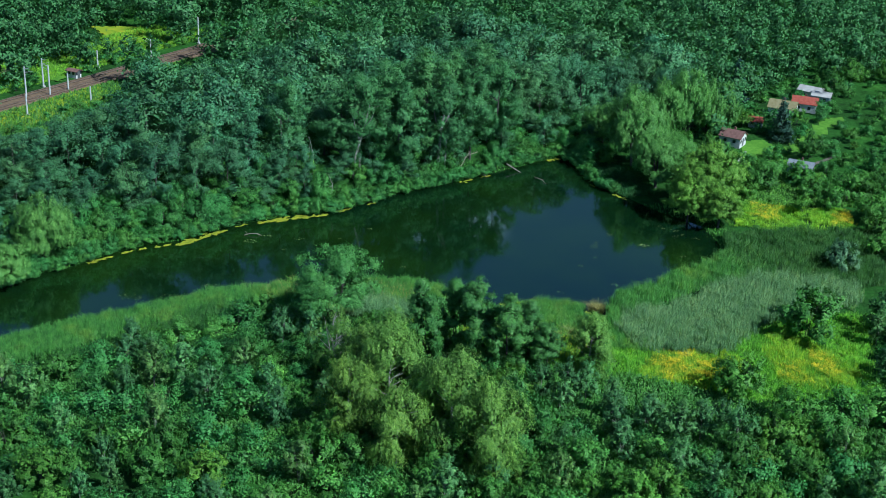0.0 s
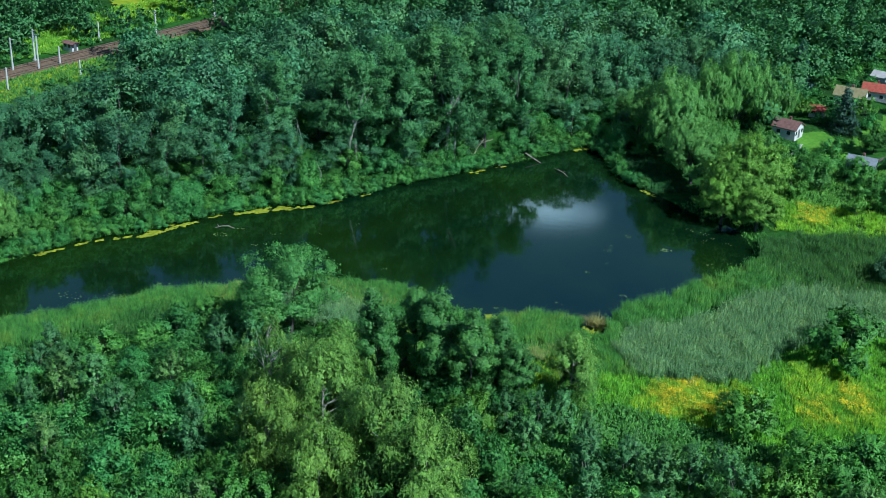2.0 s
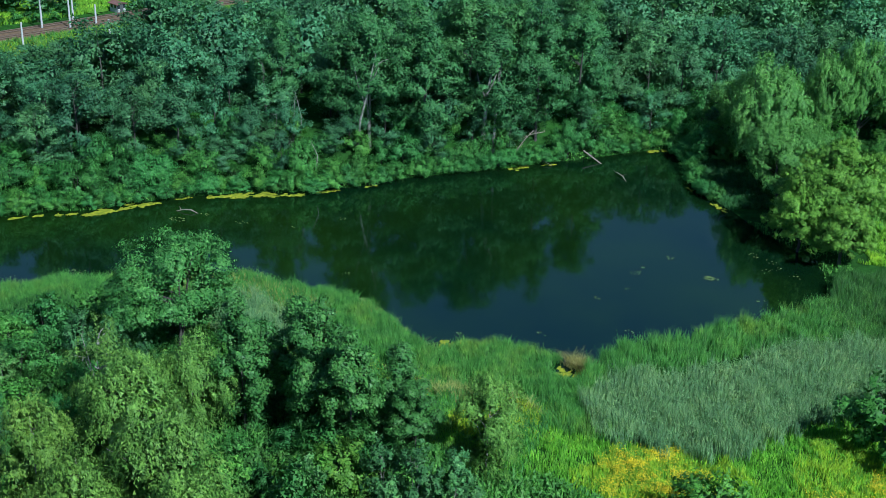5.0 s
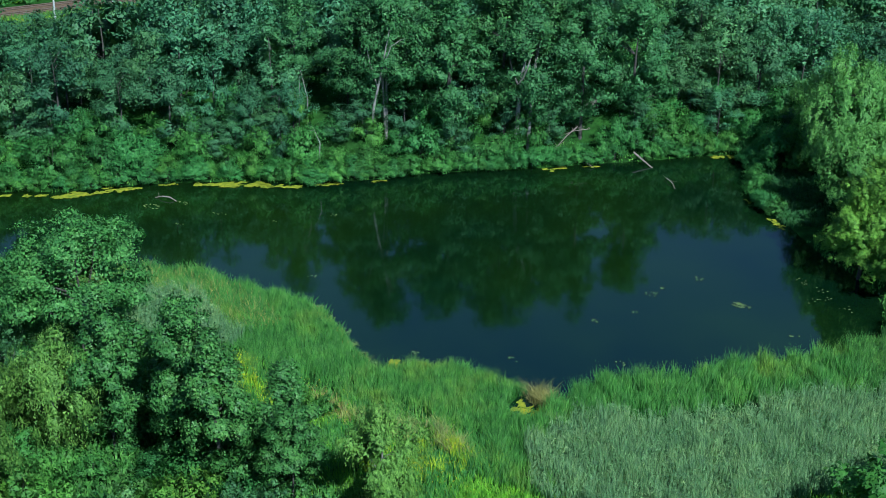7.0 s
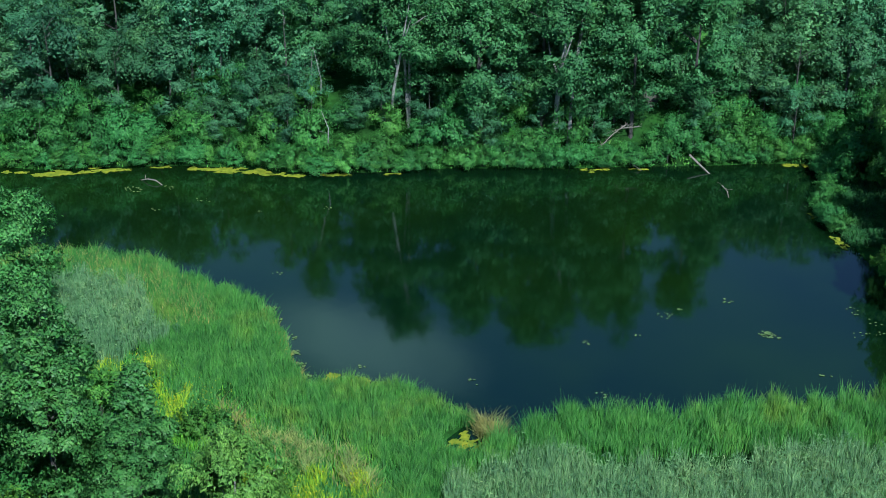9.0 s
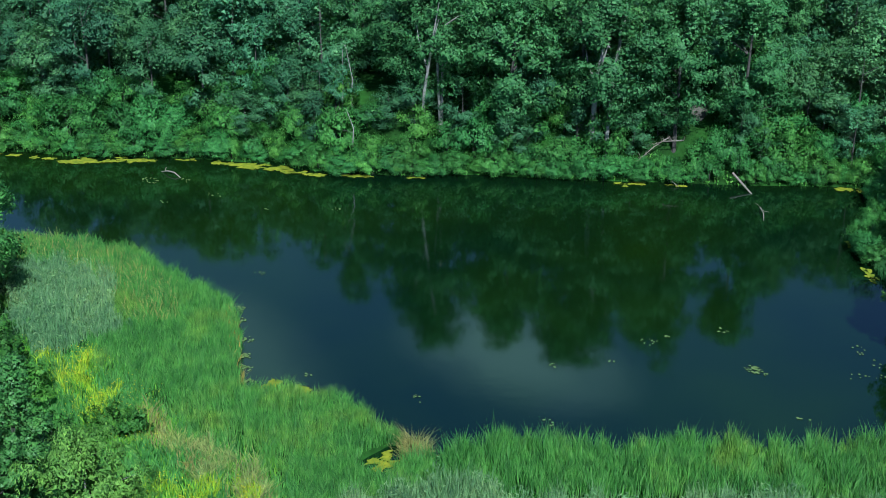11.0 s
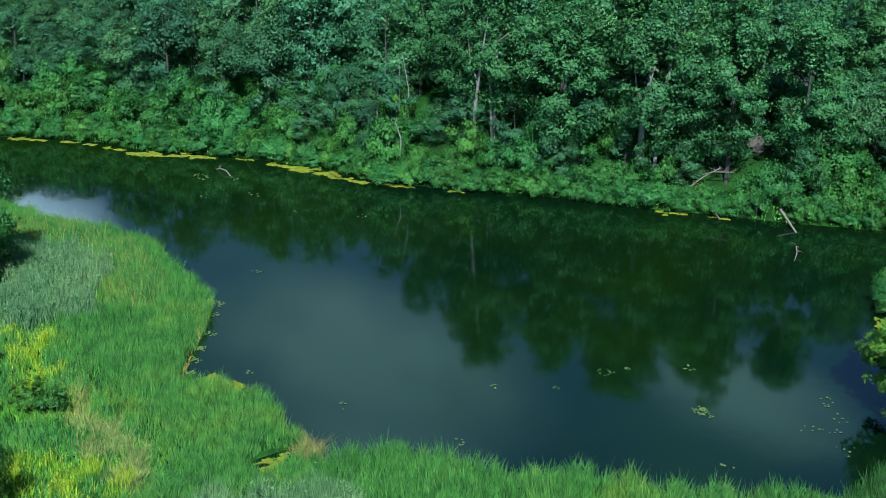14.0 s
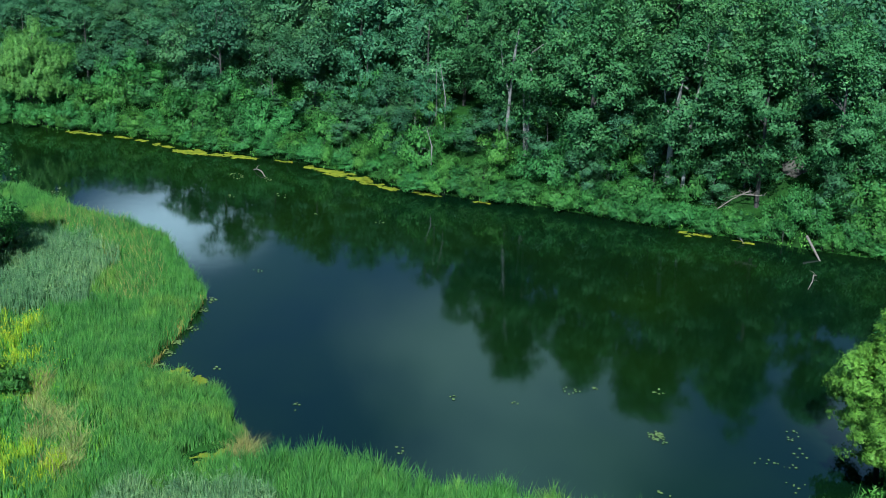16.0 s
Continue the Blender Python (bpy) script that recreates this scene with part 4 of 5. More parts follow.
xs, ys = fill(rs, [(49, 58), (51, 74), (58, 86), (76, 86), (84, 60), (63, 57)], 9)
stand("undergrowth", LEAF_SCRUB, joined([blades(rs, xs, ys, 1.0, 0.16, 0.8), tufts(rs, np.c_[xs, ys, land(xs, ys) + rs.uniform(0.2, 0.9, len(xs))], 0.4, 0.3)]), "low green undergrowth between the bushes", "undergrowth")

# the dark leaf colour stands in for willow shade along this bank
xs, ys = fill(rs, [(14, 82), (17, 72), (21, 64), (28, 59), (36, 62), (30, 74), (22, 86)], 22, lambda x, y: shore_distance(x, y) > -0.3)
stand("shade_herbs", CATTAIL_DARK, joined([blades(rs, xs, ys, 0.9, 0.10, 0.9), tufts(rs, np.c_[xs, ys, land(xs, ys) + rs.uniform(0.1, 0.8, len(xs))][::2], 0.35, 0.25)]), "herbs under the eastern willows, dark green to paint in their shade", "undergrowth")

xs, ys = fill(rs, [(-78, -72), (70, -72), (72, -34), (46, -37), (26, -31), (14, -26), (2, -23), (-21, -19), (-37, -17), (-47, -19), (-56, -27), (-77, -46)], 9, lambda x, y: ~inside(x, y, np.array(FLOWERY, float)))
# inside this oval a darker herb colour stands in for the alders' shade
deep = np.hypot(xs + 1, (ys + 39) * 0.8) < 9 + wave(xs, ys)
stand("thicket_herbs", LEAF_SCRUB, joined([blades(rs, xs[~deep], ys[~deep], 1.2, 0.2, 0.8), tufts(rs, np.c_[xs, ys, land(xs, ys) + rs.uniform(0.2, 1.2, len(xs))][~deep], 0.42, 0.3)]), "rank green herbs and brambles between the bushes", "undergrowth")
stand("shade_herbs", CATTAIL_DARK, joined([blades(rs, xs[deep], ys[deep], 0.8, 0.2, 0.8), tufts(rs, np.c_[xs, ys, land(xs, ys) + rs.uniform(0.1, 0.8, len(xs))][deep], 0.4, 0.3)]), "herbs under the alders, darkened to paint in the deep shade", "undergrowth")
xs, ys = fill(rs, [(-80, -46), (-77, -40), (-60, -21), (-52, -10), (-47, -16), (-46, -22), (-55, -33), (-68, -46)], 40)
stand("tall_herbs", CATTAIL, joined([blades(rs, xs, ys, 1.5, 0.10, 0.6)]), "light green tall herbs behind the western reeds", "reeds")

# railway
L = 190.0
o = RAIL_A - RAIL_W * 60
def along(s, q, z):
    return (o[0] + RAIL_W[0] * s + RAIL_N[0] * q, o[1] + RAIL_W[1] * s + RAIL_N[1] * q, z)
vs, fs = [], []
n = 48
for i in range(n + 1):
    for q, z in ((-4.6, 7.75), (-3.6, 8.25), (3.6, 8.25), (4.6, 7.75)):
        vs.append(along(i * L / n, q, z))
for i in range(n):
    for k in range(3):
        a = i * 4 + k
        fs.append((a, a + 1, a + 5, a + 4))
tagged(mesh_object("railway", vs, fs, BALLAST, None, "brown ballast bed of a two-track railway"), "", "railway", "", "structure")


def rail_lines():
    for q in (-2.9, -1.45, 1.45, 2.9):
        bm = bmesh.new()
        a, b = Vector(along(0, q, 8.45)), Vector(along(L, q, 8.45))
        tube(bm, [a, b], [0.09, 0.09], 4)
        tagged(part("rail", bm, RAIL_STEEL), "worn steel rail on the ballast", "rail", "rails", "structure")


rail_lines()


def mast(x, y, tall, arm):
    z = land1(x, y)
    ob = thing("catenary_mast", "pale grey catenary mast beside the railway", "mast", "catenary masts", (x, y, z), math.degrees(math.atan2(RAIL_W[1], RAIL_W[0])))
    bm = bmesh.new()
    tube(bm, [(0, 0, -0.3), (0, 0, tall)], [0.24, 0.17], 8)
    part("post", bm, GALVANISED, ob)
    bm = bmesh.new()
    box(bm, -0.4, -0.4, -0.3, 0.4, 0.4, 0.35, 0.05)
    part("footing", bm, CONCRETE, ob)
    if arm:
        for z0, z1, reach in ((tall - 1.6, tall - 0.7, arm), (tall - 0.4, tall - 0.2, arm * 0.6)):
            bm = bmesh.new()
            tube(bm, [(0, 0, z0), (0, reach, z1)], [0.07, 0.05], 6)
            part("arm", bm, GALVANISED, ob)


for x, y, tall, arm in ((-123.9, 84.9, 8.2, -2.6), (-118.7, 87.7, 8.2, 2.6), (-122.9, 94.8, 7.8, -2.6), (-115.6, 92.8, 4.6, 0), (-100.7, 118.7, 8.0, 2.6), (-93.9, 145.4, 8.0, 0), (-114.7, 115.0, 5.0, 0), (-118.8, 71.4, 5.5, 0), (-107.3, 85.4, 4.2, 0)):
    mast(x, y, tall, arm)


def hut(x, y, turn, w, l, eave, ridge, wall_mat, roof_mat, label, roof_label, chimney=True):
    """A garden hut with a pitched roof; the ridge runs along its length."""
    z = land1(x, y)
    ob = thing("garden_hut", label, "hut", "garden huts", (x, y, z), turn)
    bm = bmesh.new()
    hw, hl = w / 2, l / 2
    prof = [(-hw, -0.3), (hw, -0.3), (hw, eave), (0, ridge), (-hw, eave)]
    a = [bm.verts.new((px, -hl, pz)) for px, pz in prof]
    b = [bm.verts.new((px, hl, pz)) for px, pz in prof]
    bm.faces.new(a[::-1]), bm.faces.new(b)
    for k in range(5):
        bm.faces.new((a[k], a[(k + 1) % 5], b[(k + 1) % 5], b[k]))
    bmesh.ops.recalc_face_normals(bm, faces=bm.faces)
    part("wall", bm, wall_mat, ob)
    rise = (ridge - eave) / hw
    for sgn in (-1, 1):
        bm = bmesh.new()
        o, t = 0.35, 0.12
        outer = [(0, ridge + t * 0.3), (sgn * (hw + o), eave - rise * o + t * 0.3), (sgn * (hw + o), eave - rise * o + t * 1.4), (0, ridge + t * 1.4)]
        a = [bm.verts.new((px, -hl - o, pz)) for px, pz in outer]
        b = [bm.verts.new((px, hl + o, pz)) for px, pz in outer]
        bm.faces.new(a), bm.faces.new(b[::-1])
        for k in range(4):
            bm.faces.new((a[k], b[k], b[(k + 1) % 4], a[(k + 1) % 4]))
        bmesh.ops.recalc_face_normals(bm, faces=bm.faces)
        part("roof", bm, roof_mat, ob, roof_label)
    bm = bmesh.new()
    box(bm, -0.45, -hl - 0.05, 0, 0.45, -hl + 0.02, 2.0, 0.01)
    part("door", bm, PAINT_DARK, ob)
    for sgn in (-1, 1):
        for dy in (-l * 0.22, l * 0.22):
            bm = bmesh.new()
            box(bm, sgn * hw - 0.05, dy - 0.5, 0.9, sgn * hw + 0.05, dy + 0.5, 1.9, 0.01)
            wdw = part("window", bm, PLASTER, ob)
            bm = bmesh.new()
            box(bm, sgn * hw - 0.065, dy - 0.42, 0.98, sgn * hw + 0.065, dy + 0.42, 1.82)
            part("pane", bm, GLASS, wdw)
    for dx in (-w * 0.33, w * 0.33):
        bm = bmesh.new()
        box(bm, dx - 0.4, -hl - 0.04, 0.95, dx + 0.4, -hl + 0.04, 1.85)
        part("window", bm, GLASS, ob)
    if chimney:
        bm = bmesh.new()
        box(bm, hw * 0.35, -0.25, eave + 0.1, hw * 0.35 + 0.45, 0.25, ridge + 0.55, 0.02)
        part("chimney", bm, ROOF_BROWN, ob)


hut(57.4, 98.6, 62, 4.6, 5.6, 2.4, 3.7, PLASTER, ROOF_BROWN, "white plastered garden hut with a dull brown roof", "dull brown pitched roof")
hut(65.6, 115.2, 75, 2.8, 3.6, 1.8, 2.7, PLASTER, ROOF_RED, "small garden hut with a bright red roof", "bright red pitched roof", False)
hut(72.2, 81.6, 70, 4.2, 5.8, 2.3, 3.2, PLASTER_BLUE, ROOF_GREY, "pale blue garden hut with a dark grey roof", "dark grey pitched roof")
hut(74.6, 127.2, 70, 5.0, 7.2, 2.6, 4.2, PLASTER, ROOF_YELLOW, "white garden house with a lichen-yellow roof", "lichen-covered yellowish roof")
hut(81.6, 133.2, 75, 4.4, 6.6, 2.6, 4.0, PLASTER, ROOF_RED, "garden house with a faded red roof", "faded red pitched roof")
hut(85.5, 145.5, 60, 4.0, 6.5, 2.6, 3.6, PLASTER, CONCRETE, "garden hut with a pale flat-pitched roof", "pale grey roof", False)
hut(88.0, 142.2, 70, 4.0, 5.0, 2.3, 3.2, PLASTER_BLUE, CONCRETE, "pale blue garden hut with a light roof", "pale grey roof", False)
hut(-118.1, 105.1, 66, 2.0, 3.2, 1.9, 2.2, PLASTER, ROOF_BROWN, "white lineside cabin beside the railway", "flat brown roof", False)


def sheet(name, outline, mat, label, category, lift=0.05, kind="structure", n=7):
    """A thin sheet that follows the ground inside an outline."""
    poly = np.array(outline, float)
    (x0, y0), (x1, y1) = poly.min(0), poly.max(0)
    g = max((x1 - x0), (y1 - y0)) / 26
    xs, ys = np.arange(x0, x1 + g, g), np.arange(y0, y1 + g, g)
    gx, gy = np.meshgrid(xs, ys)
    wob = g * 0.4
    gx = gx + wob * np.sin(gy * 3.1)
    gy = gy + wob * np.cos(gx * 2.7)
    z = land(gx.ravel(), gy.ravel()) + lift
    nx = len(xs)
    cx, cy = (gx[:-1, :-1] + gx[1:, 1:]) / 2, (gy[:-1, :-1] + gy[1:, 1:]) / 2
    ok = inside(cx.ravel(), cy.ravel(), poly)
    i = (np.arange(len(ys) - 1)[:, None] * nx + np.arange(nx - 1)).ravel()[ok]
    faces = np.c_[i, i + 1, i + nx + 1, i + nx]
    return tagged(mesh_object(name, np.c_[gx.ravel(), gy.ravel(), z].tolist(), faces.tolist(), mat, None, label, True), "", category, "", kind)


sheet("lawn", [(59.5, 101), (66, 103), (69, 99), (65, 91.5), (59.5, 92)], LAWN, "bright mown lawn beside a garden hut", "lawn")
sheet("lawn", [(56, 78), (61, 78), (74, 94), (85, 115), (92, 126), (88, 128), (80, 116), (70, 98)], LAWN, "bright grassy lane between the garden plots", "lawn")
sheet("garden_path", [(60, 94.5), (60.8, 94.5), (57, 84), (56, 84)], CONCRETE, "narrow paved garden path", "path", 0.08)
sheet("garden_path", [(76, 88), (76.8, 87.4), (84, 96), (83, 96.6)], SAND, "sandy path through the gardens", "path", 0.08)
sheet("sandy_clearing", [(-12.2, 79.2), (-10.8, 78.2), (-9.2, 79.0), (-9.2, 82.2), (-11.8, 82.2)], SAND, "bare sandy clearing under the trees", "clearing")
sheet("sandy_bank", [(-65.3, 23.7), (-64.0, 24.2), (-64.5, 26.0), (-65.7, 25.6)], SAND, "small eroded sandy spot on the bank", "bank")
sheet("field", [(-129.7, 157), (-114, 161), (-109, 144.5), (-114.4, 138.5), (-122, 146)], FIELD, "bright yellow-green field beyond the railway", "field", 0.3)
sheet("field", [(-127.5, 101.5), (-131.5, 114), (-126.1, 121), (-119.5, 109), (-120.5, 99.5)], LAWN, "green meadow beyond the railway", "field", 0.3)
sheet("field", [(-143, 113), (-138, 114), (-134, 104), (-137, 99)], SAND, "pale trodden ground beyond the railway", "field", 0.3)
sheet("verge", [(-127, 68), (-121.5, 78), (-109.5, 99.5), (-104, 90), (-107, 79), (-113, 70), (-118, 60)], FIELD, "yellow-green verge beside the railway", "verge", 0.25)
sheet("verge", [(-102, 118.5), (-96, 131), (-92, 129), (-96, 113)], LAWN, "green verge beside the railway", "verge", 0.25)
rs = np.random.RandomState(57)
xs, ys = fill(rs, [(-132, 62), (-123.5, 74.5), (-106, 104.5), (-96, 80), (-107, 55), (-118, 52)], 12)
n = len(xs) // 2
stand("verge_weeds", LEAF_SCRUB, joined([blades(rs, xs[:n], ys[:n], 1.1, 0.2, 0.6)]), "dark green weeds on the railway verge", "weeds")
xs, ys = xs[n:], ys[n:]
stand("verge_weeds", MEADOW, joined([blades(rs, xs, ys, 0.9, 0.14, 0.6)]), "tall yellow-green weeds on the railway verge", "weeds")
xs, ys = fill(rs, [(-150, 60), (-129, 90), (-117, 111), (-90, 158), (-120, 165), (-145, 125), (-150, 100)], 12, lambda x, y: (rail_gap(x, y) > 5) & (rail_gap(x, y) < 30))
stand("verge_weeds", MEADOW, joined([blades(rs, xs, ys, 0.9, 0.16, 0.6)]), "tall green weeds beyond the railway", "weeds")
# low shrubs along both sides of the line
for x, y in scatter(rs, -150, 40, -80, 160, 3.6, lambda x, y: ((rail_gap(x, y) > 6.5) & (rail_gap(x, y) < 13) | (inside(x, y, RAIL_VIEW) & (rail_gap(x, y) < -14)) | inside(x, y, RAIL_GAP) & (rail_gap(x, y) < -8)) & (y < 158)):
    if math.hypot(x + 118.1, y - 105.1) < 4.5 or (math.hypot((x + 124.5) / 5, (y - 108) / 9) < 1):
        continue
    plant("low_shrub", x, y, rs.uniform(0.3, 0.65), called=("hedge_shrub", "low green shrub beside the railway", "lineside shrubs"))

# gardens: spruces, hedges, fruit trees
for x, y, s in ((70.5, 104.5, 1.05), (62.5, 135, 1.1)):
    plant("spruce", x, y, s)
rs = np.random.RandomState(61)
HOUSES = [(57.4, 98.6, 4.6), (65.6, 115.2, 4), (72.2, 81.6, 4.2), (74.8, 127.4, 4.6), (81.5, 132.9, 4.4), (85.5, 145.5, 4), (88.0, 142.2, 4), (63, 97.5, 4.5), (63, 84, 2.3), (66.5, 88, 2.3), (70, 92, 2.3), (73, 98, 2.3), (76, 104, 2.3), (80, 110, 2.3), (84, 116, 2.3), (89, 124, 2.3), (70.5, 104.5, 3)]
for x, y in scatter(rs, 48, 66, 124, 172, 5.2, lambda x, y: inside(x, y, GARDENS)):
    if clear_of(x, y, HOUSES):
        k = rs.random_sample()
        plant("low_shrub" if k < 0.8 else "bush", x, y, rs.uniform(0.35, 0.85) * (1.7 if k > 0.9 or k < 0.08 else 1.0), called=("garden_shrub", "leafy shrub in a garden plot", "garden shrubs"))


# ---- things on the water ----
def blob(cx, cy, rx, ry, turn, rs, z, n=40, rough=0.5):
    """The uneven outline of a floating mat."""
    ph = rs.uniform(0, math.tau, 4)
    out = []
    for k in range(n):
        a = k * math.tau / n
        r = 1 + rough * (math.sin(2 * a + ph[0]) * 0.5 + math.sin(3 * a + ph[1]) * 0.5 + math.sin(7 * a + ph[2]) * 0.35 + math.sin(11 * a + ph[3]) * 0.25)
        px, py = rx * r * math.cos(a), ry * r * math.sin(a)
        c, s = math.cos(turn), math.sin(turn)
        out.append((cx + px * c - py * s, cy + px * s + py * c, z))
    return out


def algae(cx, cy, rx, ry, turn, seed, label):
    rs = np.random.RandomState(seed)
    ob = thing("algae_mat", label, "algae", "algae mats", (cx, cy, 0.0), math.degrees(turn))
    for j in range(16):
        bm = bmesh.new()
        px, py = rs.uniform(-0.9, 0.9) * rx, rs.normal(0, 0.38) * ry
        bm.faces.new([bm.verts.new(p) for p in blob(px, py, rx * rs.uniform(0.10, 0.26), ry * rs.uniform(0.18, 0.5), 0.0, rs, 0.012 + 0.003 * j, 24)])
        r = bmesh.ops.extrude_face_region(bm, geom=list(bm.faces))
        bmesh.ops.translate(bm, verts=[v for v in r["geom"] if isinstance(v, bmesh.types.BMVert)], vec=(0, 0, 0.02))
        bmesh.ops.recalc_face_normals(bm, faces=bm.faces)
        part("flake", bm, ALGAE, ob)


for i, (cx, cy, rx, ry, a) in enumerate(((-75.5, 12.0, 2.6, 0.7, 0.75), (-70.5, 15.2, 2.0, 0.7, 0.6), (-65.3, 18.6, 4.2, 1.3, 0.85), (-61.4, 23.2, 4.0, 1.2, 0.9), (-56.5, 28.8, 1.4, 0.4, 0.8), (-51.0, 32.2, 3.2, 0.9, 0.62),
        (-46.4, 34.8, 4.4, 1.5, 0.50), (-42.2, 36.6, 3.4, 1.1, 0.40), (-36.0, 41.4, 2.2, 0.7, 0.75), (-9.7, 65.0, 2.0, 0.7, 0.85), (-5.2, 68.6, 1.3, 0.45, 0.7), (-30.5, 46.2, 1.2, 0.4, 0.9), (11.5, 83.8, 2.2, 0.9, 0.6), (26.6, 60.4, 2.2, 0.7, -0.8), (20.6, 66.6, 1.0, 0.4, -1.0),
        (18.7, -4.4, 1.7, 1.9, -0.2), (2.6, -2.6, 2.6, 1.6, 0.5), (-81, 6.2, 3.0, 0.8, 0.85))):
    algae(cx, cy, rx, ry, a, 70 + i, "yellow-green floating mat of algae at the shore")


def lily_patch(cx, cy, r, count, seed):
    rs = np.random.RandomState(seed)
    ob = thing("lily_pads", "loose patch of pale green lily pads on the water", "water plants", "lily patches", (cx, cy, 0.0))
    for k in range(int(count * 1.7)):
        a, q = rs.uniform(0, math.tau), r * rs.random_sample() ** 0.6
        s = rs.uniform(0.06, 0.14)
        bm = bmesh.new()
        z = 0.015 + 0.004 * k % 0.03
        pts = [(q * math.cos(a), q * math.sin(a) * 0.7, z)]
        notch = rs.uniform(0, math.tau)
        for j in range(11):
            b = notch + 0.25 + j * (math.tau - 0.5) / 10
            pts.append((pts[0][0] + s * math.cos(b), pts[0][1] + s * math.sin(b), z + rs.uniform(0, 0.03)))
        vs = [bm.verts.new(p) for p in pts]
        for j in range(1, 11):
            bm.faces.new((vs[0], vs[j], vs[j + 1]))
        part("pad", bm, PAD, ob)


for i, (x, y, r, c) in enumerate(((30.7, 31.6, 1.2, 26), (35.4, 42.5, 1.6, 5), (37.6, 41.2, 1.4, 3), (39.5, 38.8, 1.3, 3), (38.5, 27, 0.9, 3), (23.8, 10.2, 0.8, 3), (38.2, 37.4, 1.2, 3),
        (20, 29.4, 1.0, 6), (20.4, 31.7, 0.5, 4), (23.7, 36.7, 0.9, 5), (-52.9, 20.6, 1.4, 16), (-49.9, 23.9, 0.9, 8), (-42.5, 23.4, 1.5, 5), (-34.6, 25, 0.6, 3), (-28.6, 31.2, 0.9, 4), (-45.2, 17.5, 0.8, 4),
        (11.9, 4.6, 1.4, 4), (2.4, 0.7, 0.5, 3), (-19.8, 12.4, 0.7, 3), (16.8, 18.7, 0.5, 3), (19.9, 23.4, 0.5, 3), (42.5, 37.5, 1.6, 4), (-70, -10, 2.4, 12), (-63, -8, 2.0, 8), (-56, -2.5, 1.5, 8))):
    lily_patch(x, y, r, c, 90 + i)
for i, (x, y, r, c) in enumerate(((-13.6, 5.0, 0.9, 14), (-11.5, 3.6, 0.7, 12), (-7.6, 1.2, 0.9, 16), (-4.8, -1.0, 0.8, 16), (-3.0, -2.4, 0.9, 14), (-0.8, -4.0, 0.8, 12))):
    lily_patch(x, y, r, c, 130 + i)


def dead_branch(name, label, pts, radii, twigs, seed, mat=None):
    rs = random.Random(seed)
    ob = tagged(new(name), label, "dead wood", "dead wood")
    bm = bmesh.new()
    tube(bm, pts, radii, 7)
    part("stem", bm, mat or DEADWOOD, ob)
    for k in range(twigs):
        i = rs.randrange(len(pts) - 1)
        p = Vector(pts[i]).lerp(Vector(pts[i + 1]), rs.random())
        q = p + Vector((rs.uniform(-1, 1), rs.uniform(-1, 1), rs.uniform(-0.1, 0.7))) * rs.uniform(0.5, 1.3)
        bm = bmesh.new()
        tube(bm, [p, p.lerp(q, 0.5) + Vector((0, 0, 0.1)), q], [radii[-1] * 0.8, radii[-1] * 0.6, 0.012], 5)
        part("twig", bm, mat or DEADWOOD, ob)


dead_branch("fallen_log", "pale bare log sliding from the bank into the water", [(-0.4, 74.0, 1.7), (1.4, 73.6, 0.8), (3.4, 73.1, -0.15)], [0.15, 0.14, 0.11], 0, 1)
dead_branch("drowned_branch", "bare branch sticking out of the water", [(6.8, 69.6, 0.05), (7.2, 68.8, 0.4), (8.6, 67.4, 0.35), (9.7, 65.8, -0.1)], [0.07, 0.09, 0.07, 0.04], 3, 2)
dead_branch("drowned_branch", "thin arched branch rising from the water", [(-55.0, 23.7, -0.05), (-53.7, 23.8, 0.4), (-52.4, 24.0, 0.45), (-51.2, 24.1, -0.05)], [0.07, 0.09, 0.09, 0.07], 1, 3)
dead_branch("drowned_branch", "fallen bare branches on the bank", [(-7.4, 69.6, 0.9), (-6.2, 68.6, 0.6), (-4.6, 68.2, 0.1)], [0.08, 0.07, 0.04], 4, 4)
dead_branch("fallen_branches", "heap of pale dead branches on the bank", [(-9.5, 72.5, 4.8), (-10.5, 70.5, 3.6), (-11.5, 68.3, 1.8)], [0.08, 0.07, 0.04], 14, 5)
dead_branch("fallen_branches", "pale dead branch leaning over the bank", [(-7.6, 73.0, 4.6), (-9.6, 71.2, 4.4), (-11.6, 70.2, 3.4)], [0.07, 0.06, 0.03], 11, 6)
dead_branch("leaning_plank", "weathered board leaning in the clearing", [(-12.6, 80.2, 5.2), (-12.2, 81.4, 7.2)], [0.14, 0.12], 0, 7)
# bare pale stems that show through the far trees
for i, (x, y, z0, h) in enumerate(((-45.0, 46.5, 6, 8.5), (-44.0, 47.3, 6, 9.0), (-47.5, 44.5, 5, 7.0), (-39.0, 43.0, 3, 5.0))):
    dead_branch("bare_stem", "pale bare stem among the leafy trees", [(x, y, z0), (x + 0.2, y, z0 + h * 0.5), (x + 0.7 * (-1) ** i, y - 0.4, z0 + h)], [0.09, 0.07, 0.02], 6, 20 + i, BARK_PALE)

# pale trunks that stand free at the edge of the wood
def pale_trunk(label, runs):
    ob = tagged(new("bare_stem"), label, "dead wood", "dead wood")
    for name, pts, radii in runs:
        bm = bmesh.new()
        tube(bm, pts, radii, 8)
        part(name, bm, BARK_PALE, ob)


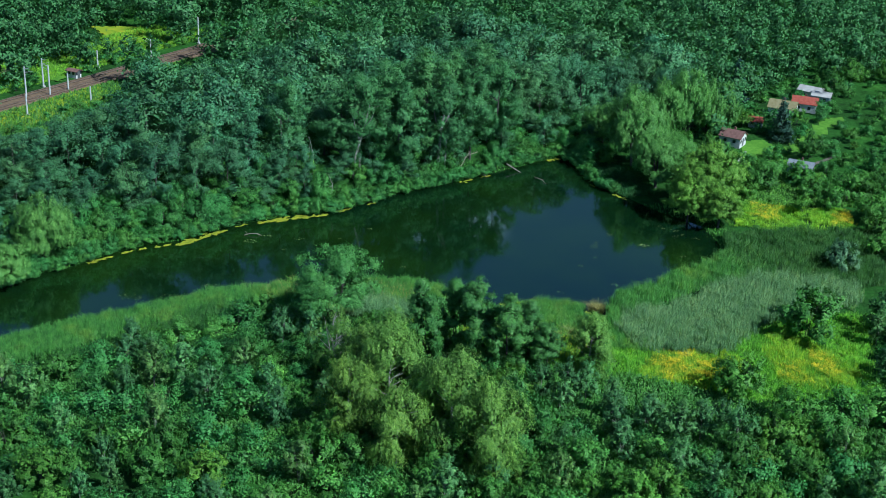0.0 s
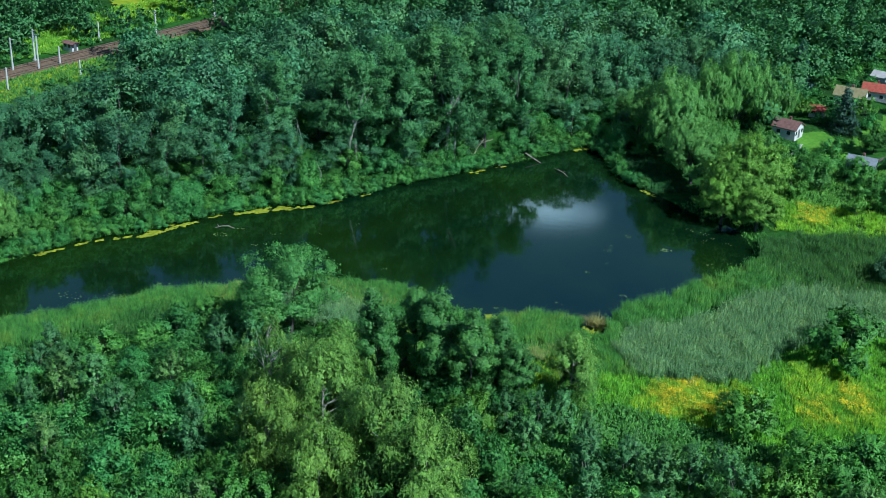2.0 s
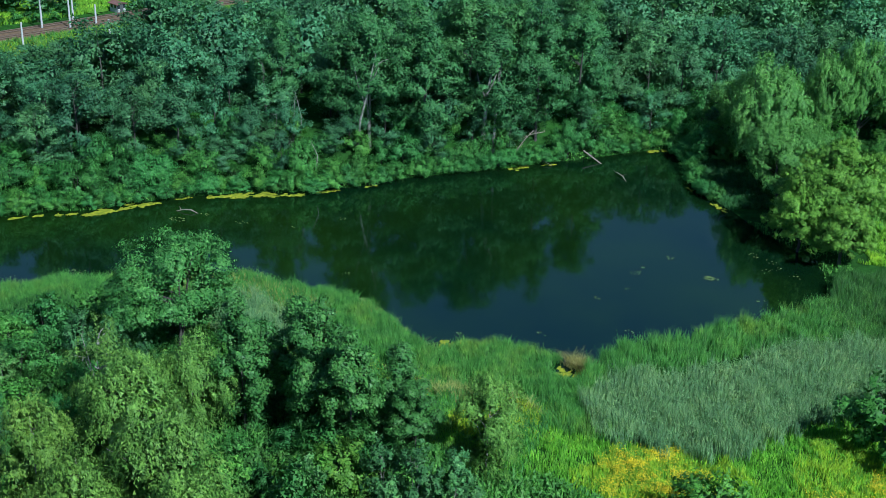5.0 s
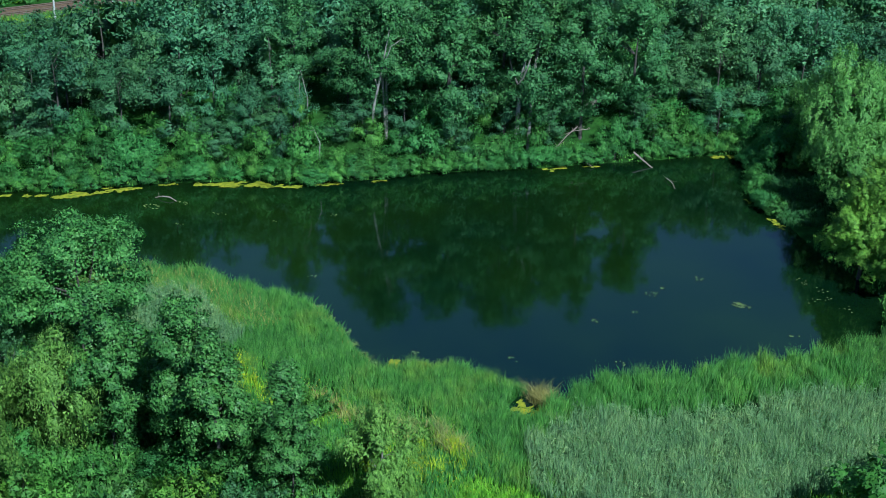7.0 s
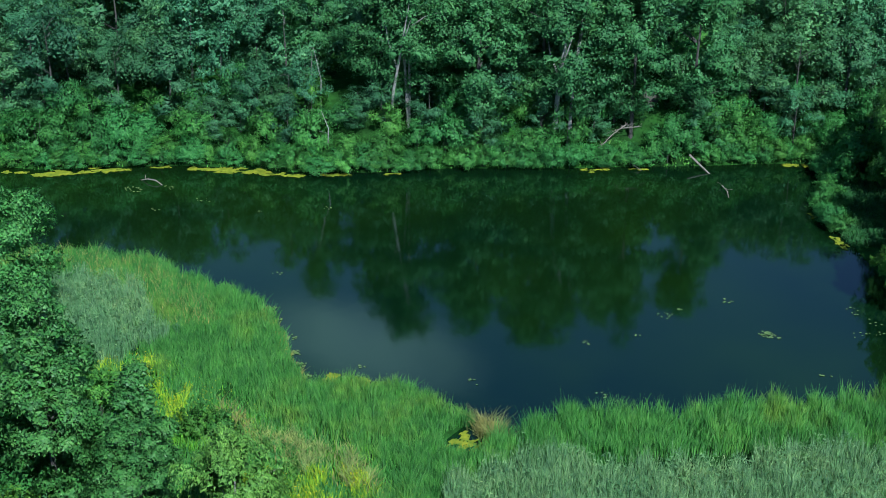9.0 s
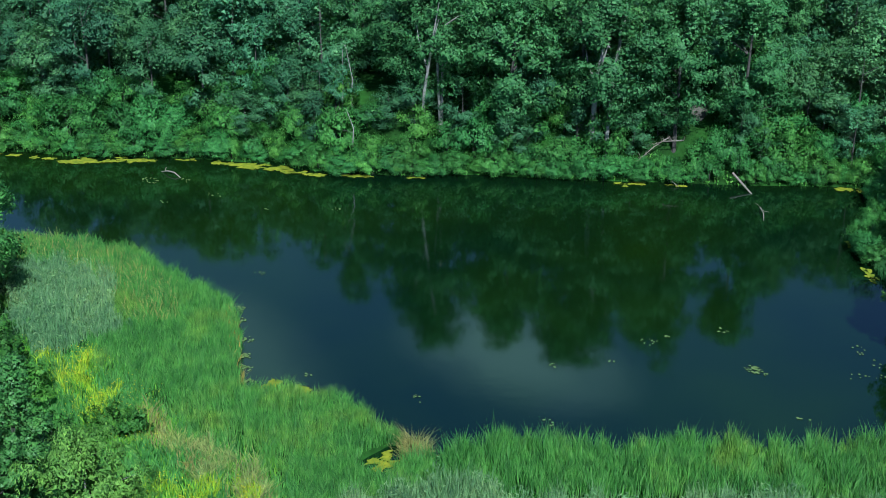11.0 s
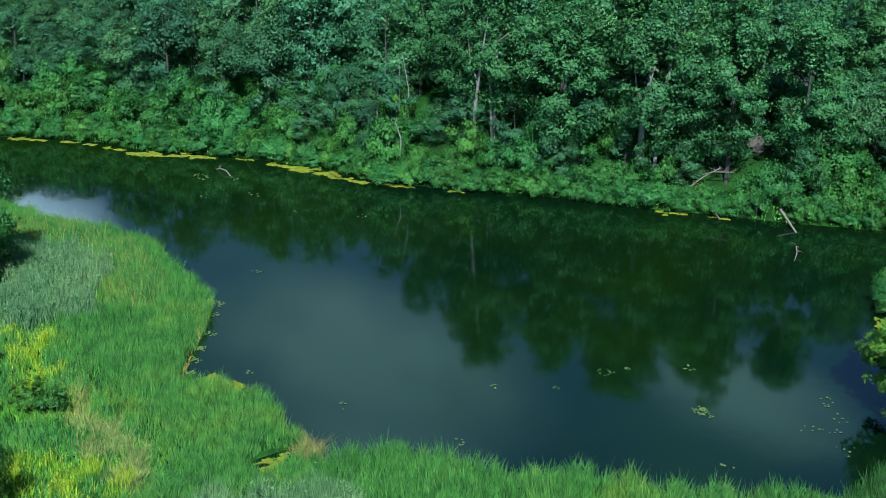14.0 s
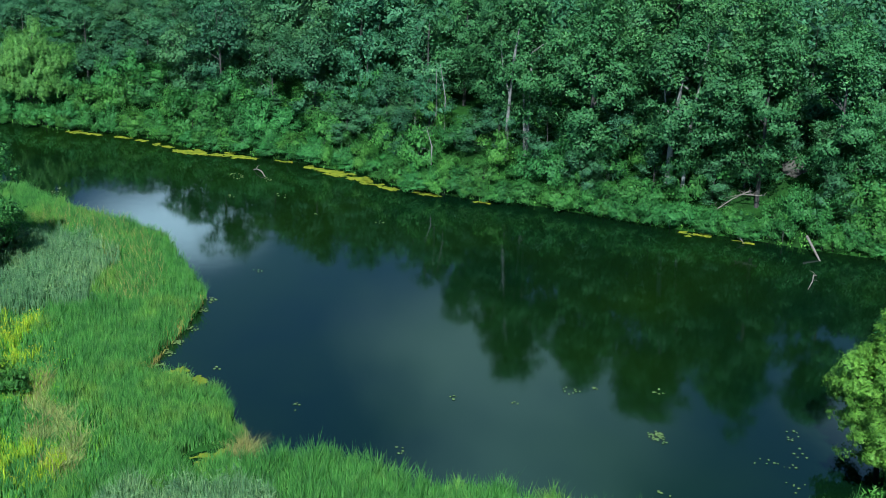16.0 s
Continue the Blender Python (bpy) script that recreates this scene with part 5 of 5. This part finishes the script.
pale_trunk("pale forked trunk with bare upper limbs at the wood's edge",
           [("stem", [(-35.4, 52.2, 3.5), (-34.8, 52.0, 9.5), (-33.6, 51.6, 13.5), (-32.6, 51.4, 17.5), (-31.6, 51.4, 22.0)], [0.24, 0.21, 0.17, 0.13, 0.05]),
            ("limb", [(-33.8, 51.6, 12.8), (-34.8, 51.0, 16.5), (-35.6, 51.0, 20.0)], [0.12, 0.09, 0.03]),
            ("limb", [(-32.8, 51.4, 16.6), (-31.4, 50.6, 18.4), (-30.6, 50.4, 20.2)], [0.10, 0.07, 0.03])])
pale_trunk("straight pale trunk showing between the leafy crowns",
           [("stem", [(-16.7, 65.0, 4.5), (-16.4, 64.9, 9.0), (-16.1, 64.9, 13.0), (-15.4, 65.2, 18.0)], [0.40, 0.35, 0.30, 0.16]),
            ("limb", [(-16.2, 64.9, 11.8), (-17.4, 64.4, 14.5), (-18.0, 64.4, 17.0)], [0.16, 0.12, 0.05]),
            ("limb", [(-16.1, 64.9, 13.0), (-14.8, 64.2, 15.5), (-14.0, 64.2, 18.0)], [0.16, 0.12, 0.05])])

# straw-coloured tufts at the inlet and dry grass by the reeds
rs = np.random.RandomState(77)
c = np.array([(18.8, -1.8), (20.0, -1.8), (19.4, -2.4), (20.6, -2.6)])
k = rs.randint(0, 4, 700)
stand("dry_sedge_tuft", STRAW, joined([blades(rs, c[k, 0] + rs.normal(0, 0.5, 700), c[k, 1] + rs.normal(0, 0.4, 700), 1.8, 0.07, 1.2)]), "straw-coloured sedge tuft at the water's edge", "sedge")
xs, ys = fill(rs, [(-3, -13.5), (3, -14.5), (8, -15), (13, -14.5), (20, -15), (20, -17.5), (14, -18.5), (8, -18), (2, -17)], 22, lambda x, y: np.sin(x * 0.9 + 1.5 * np.sin(y * 0.8)) + rs.uniform(-0.9, 0.9, x.shape) > 0)
stand("dry_grass", STRAW, joined([blades(rs, xs, ys, 1.35, 0.08, 0.9)]), "bleached dry grass behind the cattails", "grass")
xs, ys = fill(rs, [(-14, 4.8), (-8, 0.9), (-4.4, -1.8), (0.8, -5.2), (0.2, -6.2), (-5, -2.8), (-9, 0), (-14.5, 3.6)], 12)
stand("dry_grass", STRAW, joined([blades(rs, xs, ys, 1.0, 0.06, 0.9)]), "brown dead leaves at the foot of the cattails", "grass")
xs, ys = fill(rs, [(-46, -4), (-38, 1.5), (-30, 3.4), (-21, 2.6), (-14, -2), (-16, -6), (-25, -3), (-36, -4), (-44, -9)], 7)
stand("dry_grass", STRAW, joined([blades(rs, xs, ys, 1.75, 0.05, 0.5)]), "tawny dry stems standing among the cattails", "grass")
xs, ys = fill(rs, [(3.2, -15.7), (5.0, -13.8), (15.2, -14.3), (19.5, -17.0), (16.8, -18.2), (10.0, -17.6)], 60, lambda x, y: np.sin(x * 1.3 + 1.5 * np.sin(y * 1.1)) + rs.uniform(-1.2, 1.0, x.shape) > -0.6)
stand("pale_grass", PALE_GRASS, joined([blades(rs, xs + 0.8 * wave(ys, xs), ys + 0.8 * wave(xs, ys), 1.45, 0.07, 0.9)]), "pale bent grass along a trodden strip", "grass")
arr, heads = [], []
for poly in ([(-16.1, -16.1), (-13.7, -13.5), (-1.6, -16.5), (-1.5, -19.3)], [(9.5, -23.5), (11.2, -19.2), (17.1, -15.5), (20.8, -17.3), (15.4, -25.9)]):
    xs, ys = fill(rs, poly, 20)
    xs, ys = xs + wave(ys, xs), ys + wave(xs, ys)
    arr.append(blades(rs, xs, ys, 1.5, 0.08, 0.5))
    pick = rs.random_sample(len(xs)) < 0.26
    heads.append(tufts(rs, np.c_[xs, ys, land(xs, ys) + rs.uniform(1.2, 1.6, len(xs))][pick], 0.13, 0.11))
stand("goldenrod_stems", GOLD_LEAF, joined(arr), "yellow-green stems and leaves of goldenrod", "flowers")
stand("goldenrod", GOLD, joined(heads), "yellow goldenrod coming into flower", "flowers")
